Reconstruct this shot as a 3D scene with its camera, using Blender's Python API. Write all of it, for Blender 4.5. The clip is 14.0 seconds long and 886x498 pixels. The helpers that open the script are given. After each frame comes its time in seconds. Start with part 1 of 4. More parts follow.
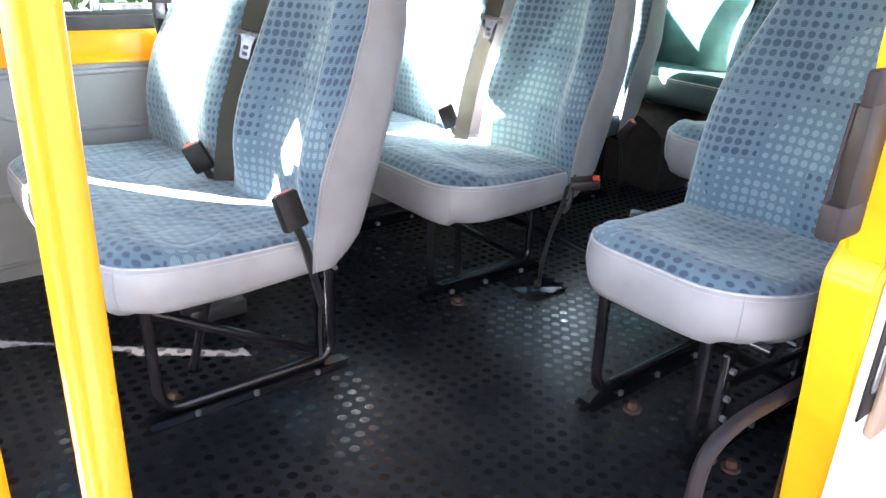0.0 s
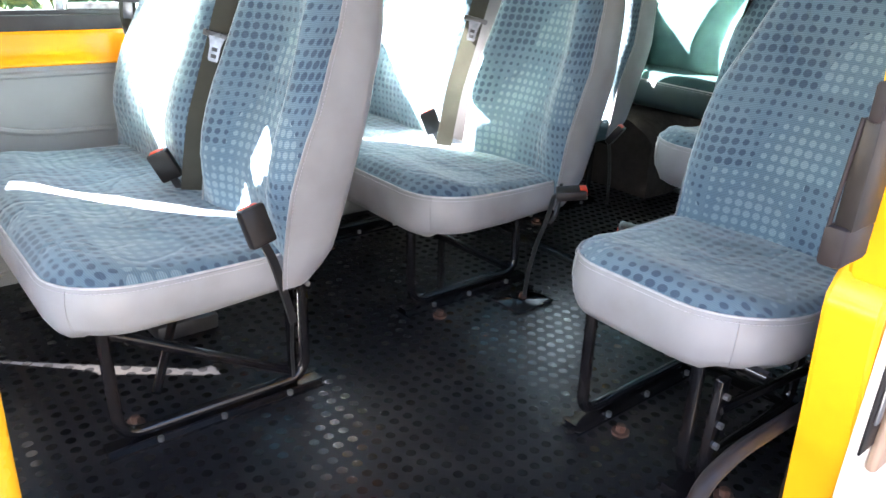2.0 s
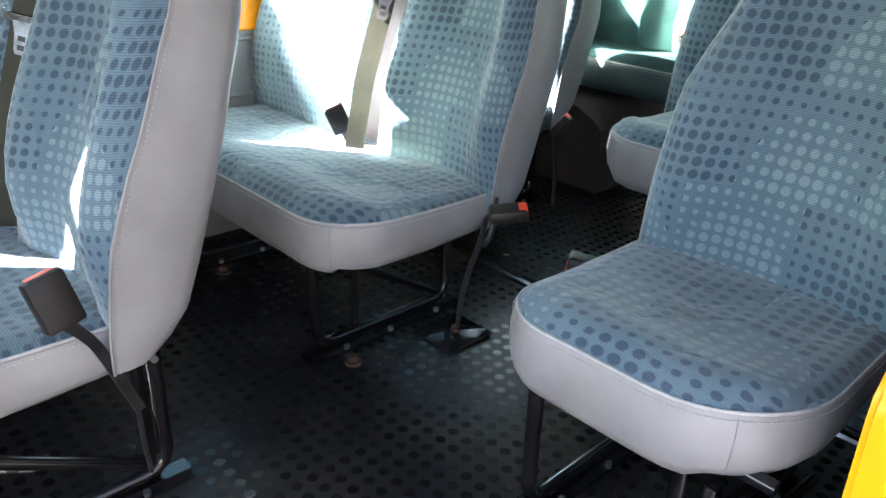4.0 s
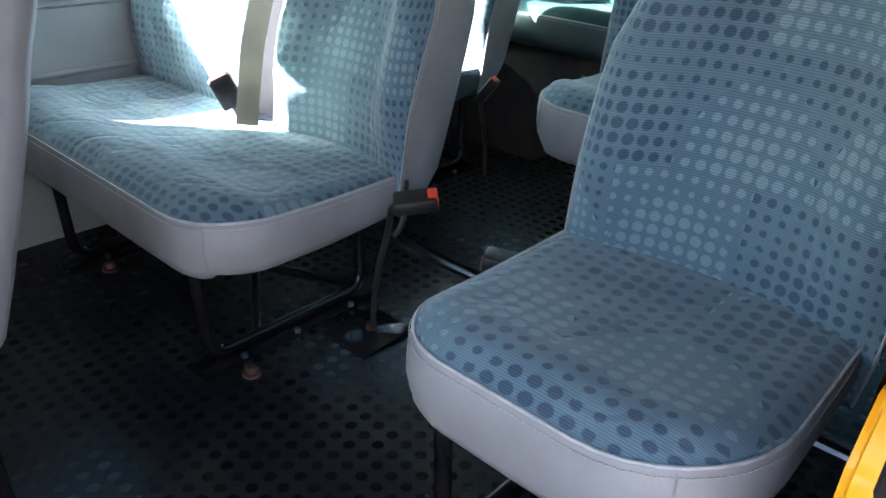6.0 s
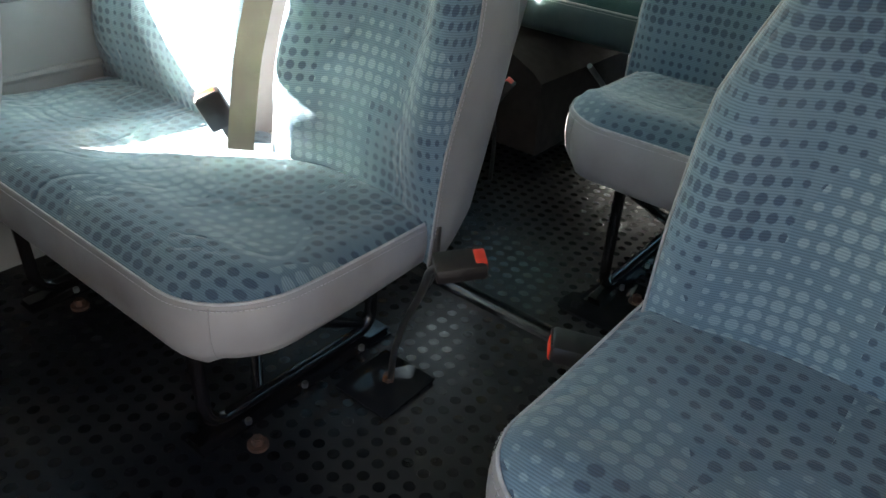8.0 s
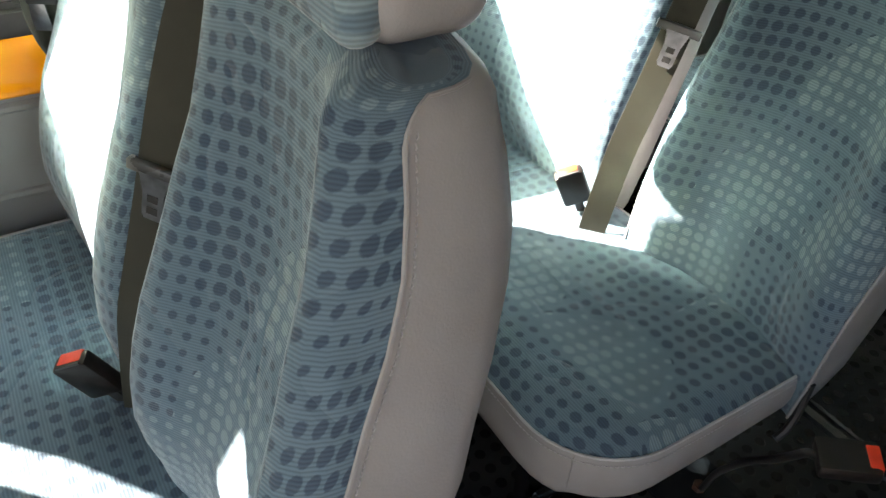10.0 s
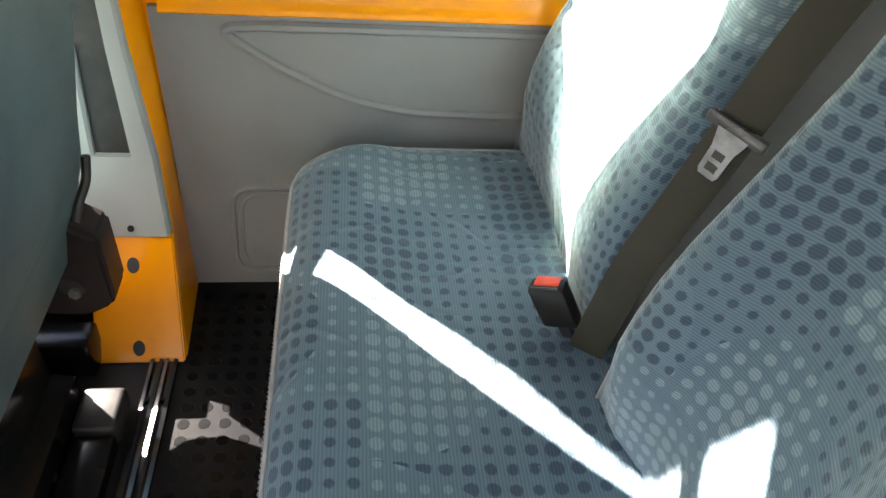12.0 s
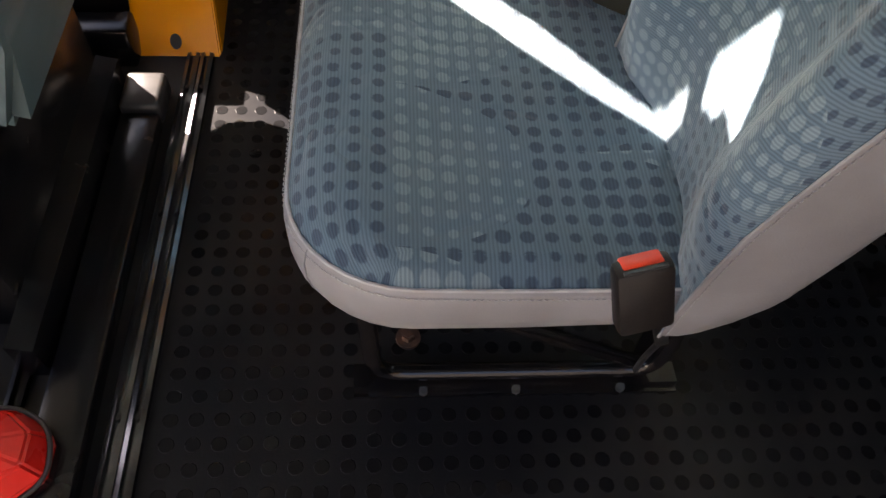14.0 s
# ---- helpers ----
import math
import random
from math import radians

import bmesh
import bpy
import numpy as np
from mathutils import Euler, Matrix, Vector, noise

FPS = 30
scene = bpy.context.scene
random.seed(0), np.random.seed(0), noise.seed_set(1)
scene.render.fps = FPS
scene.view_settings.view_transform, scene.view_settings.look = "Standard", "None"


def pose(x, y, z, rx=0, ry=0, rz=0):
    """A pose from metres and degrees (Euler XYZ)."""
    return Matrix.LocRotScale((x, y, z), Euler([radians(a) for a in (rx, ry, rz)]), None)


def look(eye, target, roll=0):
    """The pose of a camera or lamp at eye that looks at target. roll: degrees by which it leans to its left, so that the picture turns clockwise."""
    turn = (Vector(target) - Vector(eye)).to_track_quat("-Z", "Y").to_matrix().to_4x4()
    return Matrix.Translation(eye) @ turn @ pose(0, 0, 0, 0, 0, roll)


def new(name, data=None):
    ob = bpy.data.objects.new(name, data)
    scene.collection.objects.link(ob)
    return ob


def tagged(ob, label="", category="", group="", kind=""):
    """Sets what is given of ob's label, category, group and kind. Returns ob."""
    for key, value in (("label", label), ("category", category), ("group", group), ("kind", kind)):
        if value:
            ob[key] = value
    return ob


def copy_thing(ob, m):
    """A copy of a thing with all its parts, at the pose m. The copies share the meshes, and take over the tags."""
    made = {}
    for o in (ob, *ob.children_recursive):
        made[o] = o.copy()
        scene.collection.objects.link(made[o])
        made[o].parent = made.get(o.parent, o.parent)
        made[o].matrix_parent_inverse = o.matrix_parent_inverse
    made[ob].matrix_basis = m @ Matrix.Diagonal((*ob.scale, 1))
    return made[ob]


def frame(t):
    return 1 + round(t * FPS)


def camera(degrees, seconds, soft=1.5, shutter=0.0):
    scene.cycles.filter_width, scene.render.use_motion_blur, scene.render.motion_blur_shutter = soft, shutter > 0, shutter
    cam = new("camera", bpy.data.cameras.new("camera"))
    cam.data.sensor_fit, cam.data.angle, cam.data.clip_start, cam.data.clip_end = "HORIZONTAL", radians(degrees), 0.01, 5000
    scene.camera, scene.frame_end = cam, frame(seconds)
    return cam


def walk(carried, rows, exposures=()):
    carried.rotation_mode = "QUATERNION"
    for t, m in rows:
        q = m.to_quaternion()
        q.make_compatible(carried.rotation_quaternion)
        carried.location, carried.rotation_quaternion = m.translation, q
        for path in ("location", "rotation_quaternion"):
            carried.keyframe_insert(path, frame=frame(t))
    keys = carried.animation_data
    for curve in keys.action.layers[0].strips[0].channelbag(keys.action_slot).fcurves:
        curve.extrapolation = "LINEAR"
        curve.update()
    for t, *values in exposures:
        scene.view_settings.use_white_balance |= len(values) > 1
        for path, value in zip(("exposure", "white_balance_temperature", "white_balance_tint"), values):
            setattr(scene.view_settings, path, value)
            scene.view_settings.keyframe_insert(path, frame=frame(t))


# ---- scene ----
cam = camera(61.2, 14.0)
PATH = [
    (0, (-0.813, -1.367, 0.971), (0.371, 0.051, 0.205), 2.9),
    (0.5, (-0.804, -1.379, 0.97), (0.407, 0.024, 0.218), 3.2),
    (1, (-0.806, -1.361, 0.971), (0.394, 0.043, 0.204), 3.1),
    (1.5, (-0.803, -1.348, 0.977), (0.422, 0.04, 0.22), 3.7),
    (2, (-0.736, -1.31, 0.969), (0.468, 0.091, 0.203), 3.3),
    (2.5, (-0.633, -1.284, 0.976), (0.541, 0.162, 0.247), 3.5),
    (3, (-0.563, -1.231, 0.965), (0.552, 0.245, 0.203), 3.3),
    (3.5, (-0.49, -1.124, 0.953), (0.76, 0.225, 0.168), 3.9),
    (6, (-0.188, -0.965, 0.919), (1.15, 0.199, -0.006), 2.8),
    (6.5, (-0.188, -0.923, 0.921), (1.271, 0.073, -0.017), 3.8),
    (7, (-0.158, -0.88, 0.911), (1.331, 0.097, 0.0), 2.8),
    (9.5, (-0.049, -0.405, 1.16), (0.94, 0.762, -0.128), 5.5),
    (10, (-0.122, -0.38, 1.186), (0.74, 0.929, -0.055), 3.1),
    (10.5, (-0.207, -0.336, 1.177), (0.415, 1.092, -0.079), 1.7),
    (11, (-0.288, -0.286, 1.159), (0.171, 1.207, -0.09), 3.4),
    (11.5, (-0.362, -0.268, 1.144), (-0.04, 1.251, -0.117), 4.5),
    (12, (-0.407, -0.28, 1.123), (-0.163, 1.222, -0.174), 5.9),
    (12.5, (-0.406, -0.32, 1.108), (-0.172, 1.139, -0.24), 6.0),
    (13, (-0.403, -0.369, 1.083), (-0.182, 1.006, -0.353), 6.5),
    (13.5, (-0.39, -0.411, 1.044), (-0.205, 0.865, -0.485), 6.4),
    (14, (-0.394, -0.463, 1.02), (-0.249, 0.664, -0.626), 5.7),
]
walk(cam, [(t, look(eye, target, roll)) for t, eye, target, roll in PATH],
     [(0, 5.18, 6150, 18), (3.5, 4.96, 6350, 13), (6, 4.40, 5750, 12), (7, 4.50, 6150, 12), (9.5, 3.8, 6950, 12), (11, 4.22, 7050, 12),
      (12.5, 4.18, 7000, 13), (13.5, 4.02, 7250, 17), (14, 3.85, 7500, 21)])


# ---- light ----
SUN_AZ, SUN_EL = (-0.735, 0.678), 30.0          # towards the sun in plan; elevation
world = bpy.data.worlds.new("sky")
scene.world = world
world.use_nodes = True
wn = world.node_tree
sky = wn.nodes.new("ShaderNodeTexSky")
sky.sky_type, sky.sun_disc = "NISHITA", False
sky.sun_elevation = radians(SUN_EL)
sky.sun_rotation = math.atan2(SUN_AZ[0], SUN_AZ[1])
wn.nodes["Background"].inputs[1].default_value = 0.05
wn.links.new(sky.outputs[0], wn.nodes["Background"].inputs[0])
sun = new("sun", bpy.data.lights.new("sun", "SUN"))
sun.data.energy, sun.data.angle, sun.data.color = 5.0, radians(0.5), (1.0, 0.95, 0.88)
to_sun = Vector((SUN_AZ[0], SUN_AZ[1], math.tan(radians(SUN_EL)) * math.hypot(*SUN_AZ)))
sun.matrix_world = look(to_sun * 20, (0, 0, 0))


# ---- materials ----
def material(name):
    m = bpy.data.materials.new(name)
    m.use_nodes = True
    t = m.node_tree
    return m, t, t.nodes["Principled BSDF"]


def node(t, kind, **inputs):
    n = t.nodes.new(kind)
    for k, v in inputs.items():
        n.inputs[k.replace("_", " ")].default_value = v
    return n


def mix(t, fac, a, b):
    n = t.nodes.new("ShaderNodeMix")
    n.data_type = "RGBA"
    for i, v in ((0, fac), (6, a), (7, b)):
        if isinstance(v, (int, float, tuple)):
            n.inputs[i].default_value = v
        else:
            t.links.new(v, n.inputs[i])
    return n.outputs[2]


def calc(t, op, a, b=0.0, c=None):
    n = t.nodes.new("ShaderNodeMath")
    n.operation = op
    for i, v in enumerate((a, b) if c is None else (a, b, c)):
        if isinstance(v, (int, float)):
            n.inputs[i].default_value = v
        else:
            t.links.new(v, n.inputs[i])
    return n.outputs[0]


def ramp(t, value, lo, hi):
    n = t.nodes.new("ShaderNodeMapRange")
    n.inputs[1].default_value, n.inputs[2].default_value = lo, hi
    t.links.new(value, n.inputs[0])
    return n.outputs[0]


def grain(t, scale, detail=4.0, coords="Object", rough=0.5):
    c = t.nodes.new("ShaderNodeTexCoord")
    n = node(t, "ShaderNodeTexNoise", Scale=scale, Detail=detail, Roughness=rough)
    t.links.new(c.outputs[coords], n.inputs["Vector"])
    return n.outputs[0]


def bump(t, bsdf, height, strength, distance):
    n = node(t, "ShaderNodeBump", Strength=strength, Distance=distance)
    t.links.new(height, n.inputs["Height"])
    t.links.new(n.outputs[0], bsdf.inputs["Normal"])


def surface(name, colour, dirt, rough=0.5, metal=0.0, spec=0.5, blotch=6.0, fine=220.0, relief=0.25, depth=0.0006, rough_var=0.12, coat=0.0, spread=(0.42, 0.72)):
    """Paint, plastic or metal: a base colour with blotches of dirt, fine grain relief and uneven gloss."""
    m, t, b = material(name)
    big, small = grain(t, blotch, 5.0), grain(t, fine, 2.0)
    t.links.new(mix(t, ramp(t, big, *spread), (*colour, 1), (*dirt, 1)), b.inputs["Base Color"])
    t.links.new(calc(t, "MULTIPLY_ADD", big, rough_var * 2, rough - rough_var), b.inputs["Roughness"])
    b.inputs["Metallic"].default_value = metal
    b.inputs["Coat Weight"].default_value = coat
    b.inputs["Specular IOR Level"].default_value = spec
    if relief:
        bump(t, b, small, relief, depth)
    return m


def fabric_material():
    """Grey-blue woven moquette with a grid of dots that swell and shrink, some dark and some pale."""
    m, t, b = material("moquette")
    uv = t.nodes.new("ShaderNodeTexCoord").outputs["UV"]
    pitch = 0.0260

    def vec(op, a, v):
        n = t.nodes.new("ShaderNodeVectorMath")
        n.operation = op
        t.links.new(a, n.inputs[0])
        if v is not None:
            n.inputs[1].default_value = v
        return n.outputs[0]

    grid = vec("SCALE", uv, None)
    grid.node.inputs["Scale"].default_value = 1 / pitch
    cell = vec("FLOOR", grid, None)
    off = vec("SUBTRACT", vec("FRACTION", grid, None), (0.5, 0.5, 0.0))
    n = t.nodes.new("ShaderNodeVectorMath")
    n.operation = "LENGTH"
    wob = node(t, "ShaderNodeTexNoise", Scale=330.0, Detail=1.0)
    t.links.new(uv, wob.inputs["Vector"])
    t.links.new(off, n.inputs[0])
    dist = calc(t, "MULTIPLY_ADD", wob.outputs[0], 0.10, n.outputs["Value"])
    # large tiles of nine by eight dots, every other row shifted; a half disc stands in each tile
    sep = t.nodes.new("ShaderNodeSeparateXYZ")
    t.links.new(grid, sep.inputs[0])
    row = calc(t, "FLOOR", calc(t, "DIVIDE", sep.outputs[1], 8.0))
    u = calc(t, "ADD", calc(t, "DIVIDE", sep.outputs[0], 9.0), calc(t, "MULTIPLY", row, 0.37))
    col, fx, fy = calc(t, "FLOOR", u), calc(t, "FRACT", u), calc(t, "FRACT", calc(t, "DIVIDE", sep.outputs[1], 8.0))
    dx = calc(t, "SUBTRACT", fx, 0.5)
    disc = calc(t, "SQRT", calc(t, "ADD", calc(t, "MULTIPLY", dx, dx), calc(t, "MULTIPLY", fy, calc(t, "MULTIPLY", fy, 0.42))))
    inside = calc(t, "LESS_THAN", disc, 0.50)
    tile = t.nodes.new("ShaderNodeCombineXYZ")
    for i, v in enumerate((col, row, inside)):
        t.links.new(v, tile.inputs[i])
    white = t.nodes.new("ShaderNodeTexWhiteNoise")
    t.links.new(tile.outputs[0], white.inputs["Vector"])
    wsep = t.nodes.new("ShaderNodeSeparateColor")
    t.links.new(white.outputs["Color"], wsep.inputs[0])
    swell = calc(t, "PINGPONG", calc(t, "ADD", calc(t, "MULTIPLY", disc, 2.3), wsep.outputs[1]), 1.0)
    radius = calc(t, "MULTIPLY_ADD", swell, 0.21, 0.245)
    dot = ramp(t, calc(t, "SUBTRACT", radius, dist), -0.045, 0.045)
    pale = calc(t, "LESS_THAN", wsep.outputs[0], 0.22)
    ground = mix(t, wsep.outputs[2], (0.074, 0.125, 0.164, 1), (0.089, 0.141, 0.179, 1))
    colour = mix(t, dot, ground, mix(t, pale, (0.030, 0.056, 0.087, 1), (0.150, 0.212, 0.238, 1)))
    wear = grain(t, 9.0, 5.0)
    colour = mix(t, calc(t, "MULTIPLY", ramp(t, wear, 0.45, 0.75), 0.14), colour, (0.16, 0.22, 0.25, 1))
    twill = node(t, "ShaderNodeTexWave", Scale=72.0, Distortion=0.7, Detail=1.0)
    twill.bands_direction = "Y"
    t.links.new(uv, twill.inputs["Vector"])
    lines = calc(t, "MULTIPLY_ADD", twill.outputs["Fac"], 0.38, 0.81)
    shade = t.nodes.new("ShaderNodeVectorMath")
    shade.operation = "SCALE"
    t.links.new(colour, shade.inputs[0])
    t.links.new(lines, shade.inputs["Scale"])
    colour = shade.outputs[0]
    t.links.new(colour, b.inputs["Base Color"])
    b.inputs["Roughness"].default_value = 0.88
    b.inputs["Sheen Weight"].default_value = 0.36
    b.inputs["Sheen Roughness"].default_value = 0.45
    fold = node(t, "ShaderNodeTexNoise", Scale=6.5, Detail=2.0, Roughness=0.45, Distortion=1.4)
    t.links.new(t.nodes.new("ShaderNodeTexCoord").outputs["Object"], fold.inputs["Vector"])
    crease = calc(t, "MULTIPLY", ramp(t, calc(t, "ABSOLUTE", calc(t, "SUBTRACT", fold.outputs[0], 0.5)), 0.0, 0.11), 9.0)
    bump(t, b, calc(t, "ADD", calc(t, "ADD", twill.outputs["Fac"], crease), calc(t, "ADD", calc(t, "MULTIPLY", grain(t, 900.0, 2.0), 0.8), calc(t, "MULTIPLY", grain(t, 16.0, 2.5), 9.0))), 0.40, 0.0006)
    return m


def glass_material():
    m, t, b = material("tinted_glass")
    b.inputs["Base Color"].default_value = (0.53, 0.70, 0.57, 1)
    b.inputs["Roughness"].default_value = 0.02
    b.inputs["Transmission Weight"].default_value = 1.0
    b.inputs["IOR"].default_value = 1.05
    return m


FABRIC = fabric_material()
VINYL = surface("grey_vinyl", (0.268, 0.262, 0.266), (0.208, 0.198, 0.198), 0.42, blotch=7, fine=420, relief=0.35, depth=0.0008)
THREAD = surface("seam_thread", (0.40, 0.395, 0.40), (0.29, 0.28, 0.28), 0.7, blotch=40, fine=600)
BLACK_STEEL = surface("black_enamelled_steel", (0.004, 0.004, 0.005), (0.014, 0.011, 0.010), 0.14, blotch=22, fine=160, relief=0.12)
RAIL_STEEL = surface("black_rail_steel", (0.004, 0.004, 0.005), (0.010, 0.009, 0.009), 0.22, spec=0.3, blotch=22, fine=160, relief=0.1)
GLOSS_STEEL = surface("glossy_black_plate", (0.008, 0.009, 0.011), (0.014, 0.013, 0.013), 0.06, spec=0.07, blotch=18, fine=120, relief=0.04, rough_var=0.05)
RUST = surface("rusty_steel", (0.085, 0.036, 0.020), (0.035, 0.020, 0.015), 0.75, blotch=60, fine=300, relief=0.6)
CHROME = surface("bright_steel", (0.24, 0.25, 0.27), (0.13, 0.135, 0.145), 0.33, 0.95, blotch=40, relief=0.05)
RAIL_BRIGHT = surface("polished_dark_rail", (0.10, 0.105, 0.115), (0.035, 0.036, 0.040), 0.20, 0.9, blotch=16, fine=140, relief=0.08)
ALUMINIUM = surface("worn_aluminium", (0.50, 0.50, 0.50), (0.20, 0.20, 0.20), 0.36, 1.0, blotch=25, fine=140, relief=0.25)
BLACK_PLASTIC = surface("black_plastic", (0.016, 0.016, 0.017), (0.035, 0.032, 0.030), 0.38, blotch=20, fine=500, relief=0.3)
# On the buckles the brown cast is bounced sunlight put into the colour.
BUCKLE_PLASTIC = surface("brown_black_plastic", (0.0105, 0.0082, 0.0075), (0.017, 0.014, 0.013), 0.42, spec=0.28, blotch=20, fine=500, relief=0.3)
GREY_PLASTIC = surface("grey_plastic", (0.060, 0.060, 0.060), (0.085, 0.083, 0.080), 0.30, blotch=20, fine=500, relief=0.2)
RED_PLASTIC = surface("red_plastic", (0.80, 0.045, 0.012), (0.60, 0.03, 0.01), 0.35, blotch=30, relief=0.1)
WEBBING = surface("belt_webbing", (0.0315, 0.0310, 0.0215), (0.042, 0.041, 0.029), 0.6, spec=0.25, blotch=14, fine=700, relief=0.6)
YELLOW = surface("yellow_body_paint", (0.90, 0.315, 0.002), (0.86, 0.285, 0.002), 0.18, spec=0.34, blotch=5, fine=60, relief=0.05, rough_var=0.06)
POST_YELLOW = surface("yellow_post_paint", (0.89, 0.405, 0.006), (0.84, 0.37, 0.005), 0.34, spec=0.3, blotch=12, relief=0.05, coat=0.1)
POLE_YELLOW = surface("yellow_pole_paint", (0.93, 0.40, 0.012), (0.88, 0.365, 0.010), 0.30, blotch=12, relief=0.05, coat=0.3)
TRIM = surface("grey_trim_panel", (0.262, 0.268, 0.262), (0.212, 0.212, 0.206), 0.62, blotch=3, fine=650, relief=0.45, depth=0.0008)
PALE_TRIM = surface("pale_grey_trim", (0.36, 0.39, 0.38), (0.30, 0.32, 0.32), 0.55, blotch=5, fine=500, relief=0.3)
LINING = surface("roof_lining", (0.46, 0.45, 0.42), (0.38, 0.37, 0.34), 0.9, blotch=3, fine=700, relief=0.4)
RUBBER = surface("black_rubber", (0.015, 0.015, 0.015), (0.028, 0.027, 0.026), 0.5, blotch=20, fine=300)
CARPET = surface("brown_carpet", (0.030, 0.022, 0.019), (0.018, 0.014, 0.012), 0.95, blotch=25, fine=900, relief=0.9, depth=0.002)
TEAL_CLOTH = surface("dark_teal_cloth", (0.018, 0.050, 0.050), (0.012, 0.034, 0.036), 0.9, spec=0.2, blotch=12, fine=700, relief=0.7, depth=0.001)
TEAL_VINYL = surface("dark_teal_vinyl", (0.060, 0.095, 0.100), (0.045, 0.070, 0.075), 0.5, blotch=6, fine=420, relief=0.4)
FLOOR = surface("floor_rubber", (0.0075, 0.0078, 0.0095), (0.030, 0.0275, 0.0255), 0.33, spec=0.14, spread=(0.46, 0.78), blotch=2.6, fine=260, relief=0.25, rough_var=0.16)
STUD = surface("stud_rubber", (0.0050, 0.0050, 0.0056), (0.0075, 0.0075, 0.0080), 0.20, spec=0.14, blotch=6, fine=260, relief=0.08, rough_var=0.10)
ASPHALT = surface("concrete_yard", (0.17, 0.165, 0.155), (0.13, 0.125, 0.115), 0.9, blotch=2, fine=90, relief=0.8, depth=0.004)
LEAF = surface("hedge_leaf", (0.060, 0.095, 0.030), (0.10, 0.12, 0.045), 0.6, blotch=3, fine=40, relief=0.1)
# For the unseen wall that is added to cut low sky light.
SHADE_WALL = surface("grey_wall", (0.072, 0.068, 0.068), (0.055, 0.051, 0.050), 0.9, blotch=1.5, fine=60, relief=0.5, depth=0.003)
LOCK_BEIGE = surface("beige_plastic", (0.40, 0.27, 0.19), (0.34, 0.22, 0.15), 0.45, blotch=8, fine=400, relief=0.2)
CREAM = surface("cream_white_paint", (0.86, 0.82, 0.70), (0.80, 0.75, 0.62), 0.3, blotch=4, fine=60, relief=0.05, coat=0.3)
DARK_TRIM = surface("dark_grey_trim", (0.026, 0.020, 0.020), (0.018, 0.015, 0.015), 0.5, spec=0.2, blotch=8, fine=500, relief=0.3)
EXTINGUISHER = surface("red_enamel", (0.62, 0.018, 0.012), (0.50, 0.014, 0.010), 0.28, blotch=10, relief=0.05, coat=0.4)
GLASS = glass_material()


# ---- building helpers ----
def link(name, bm, mat, smooth=True):
    me = bpy.data.meshes.new(name)
    bmesh.ops.recalc_face_normals(bm, faces=bm.faces)
    for f in bm.faces:
        f.smooth = smooth
    bm.to_mesh(me)
    bm.free()
    me.materials.append(mat)
    ob = new(name, me)
    if smooth:
        me.set_sharp_from_angle(angle=radians(75 if mat.name == "moquette" else 38))
    return ob


def part(name, bm, mat, parent, label="", smooth=True):
    ob = link(name, bm, mat, smooth)
    ob.parent = parent
    return tagged(ob, label)


def thing(name, label, category, at=(0, 0, 0), group=""):
    ob = new(name)
    ob.location = at
    ob.empty_display_size = 0.1
    return tagged(ob, label, category, group)


def structure(name, bm, mat, label, category, smooth=True):
    return tagged(link(name, bm, mat, smooth), label, category, kind="structure")


def box(lo, hi, bevel=0.0, bm=None, seg=2):
    bm = bm or bmesh.new()
    mid, size = [(a + b) / 2 for a, b in zip(lo, hi)], [b - a for a, b in zip(lo, hi)]
    vs = bmesh.ops.create_cube(bm, size=1.0, matrix=Matrix.LocRotScale(mid, None, size))["verts"]
    if bevel:
        es = list({e for v in vs for e in v.link_edges})
        bmesh.ops.bevel(bm, geom=es, offset=bevel, segments=seg, profile=0.5, affect="EDGES")
    return bm


def turned(bm, m):
    bmesh.ops.transform(bm, matrix=m, verts=bm.verts)
    return bm


def fillet(points, r, n=5):
    """The path with its inner corners rounded."""
    pts = [Vector(p) for p in points]
    out = [pts[0]]
    for a, b, c in zip(pts, pts[1:], pts[2:]):
        d1, d2 = (a - b), (c - b)
        k = min(r, d1.length * 0.48, d2.length * 0.48)
        p, q = b + d1.normalized() * k, b + d2.normalized() * k
        out += [p.lerp(b, s).lerp(b.lerp(q, s), s) for s in (i / n for i in range(n + 1))]
    return out + [pts[-1]]


def sweep(points, r, n=10, bm=None, closed=False, flat=None, up=None):
    """A tube along a path. flat: (half width, half thickness) of a strap, whose width lies along up."""
    bm = bm or bmesh.new()
    pts = [Vector(p) for p in points]
    count, rings, side = len(pts), [], None
    for i, p in enumerate(pts):
        a = pts[i - 1] if i or closed else p
        b = pts[(i + 1) % count] if i < count - 1 or closed else p
        d = (b - a).normalized()
        if flat:
            w = Vector(up) - d * d.dot(Vector(up))
            w.normalize()
            h = d.cross(w)
            ring = [p + w * x * flat[0] + h * y * flat[1] for x, y in ((-1, -1), (0, -1), (1, -1), (1, 1), (0, 1), (-1, 1))]
        else:
            if side is None:
                side = d.orthogonal().normalized()
            side = (side - d * d.dot(side)).normalized()
            h = d.cross(side)
            ring = [p + (side * math.cos(u) + h * math.sin(u)) * r for u in (math.tau * k / n for k in range(n))]
        rings.append([bm.verts.new(v) for v in ring])
    for i in range(count if closed else count - 1):
        a, b = rings[i], rings[(i + 1) % count]
        m = len(a)
        for k in range(m):
            bm.faces.new((a[k], a[(k + 1) % m], b[(k + 1) % m], b[k]))
    if not closed:
        bm.faces.new(rings[0][::-1])
        bm.faces.new(rings[-1])
    return bm


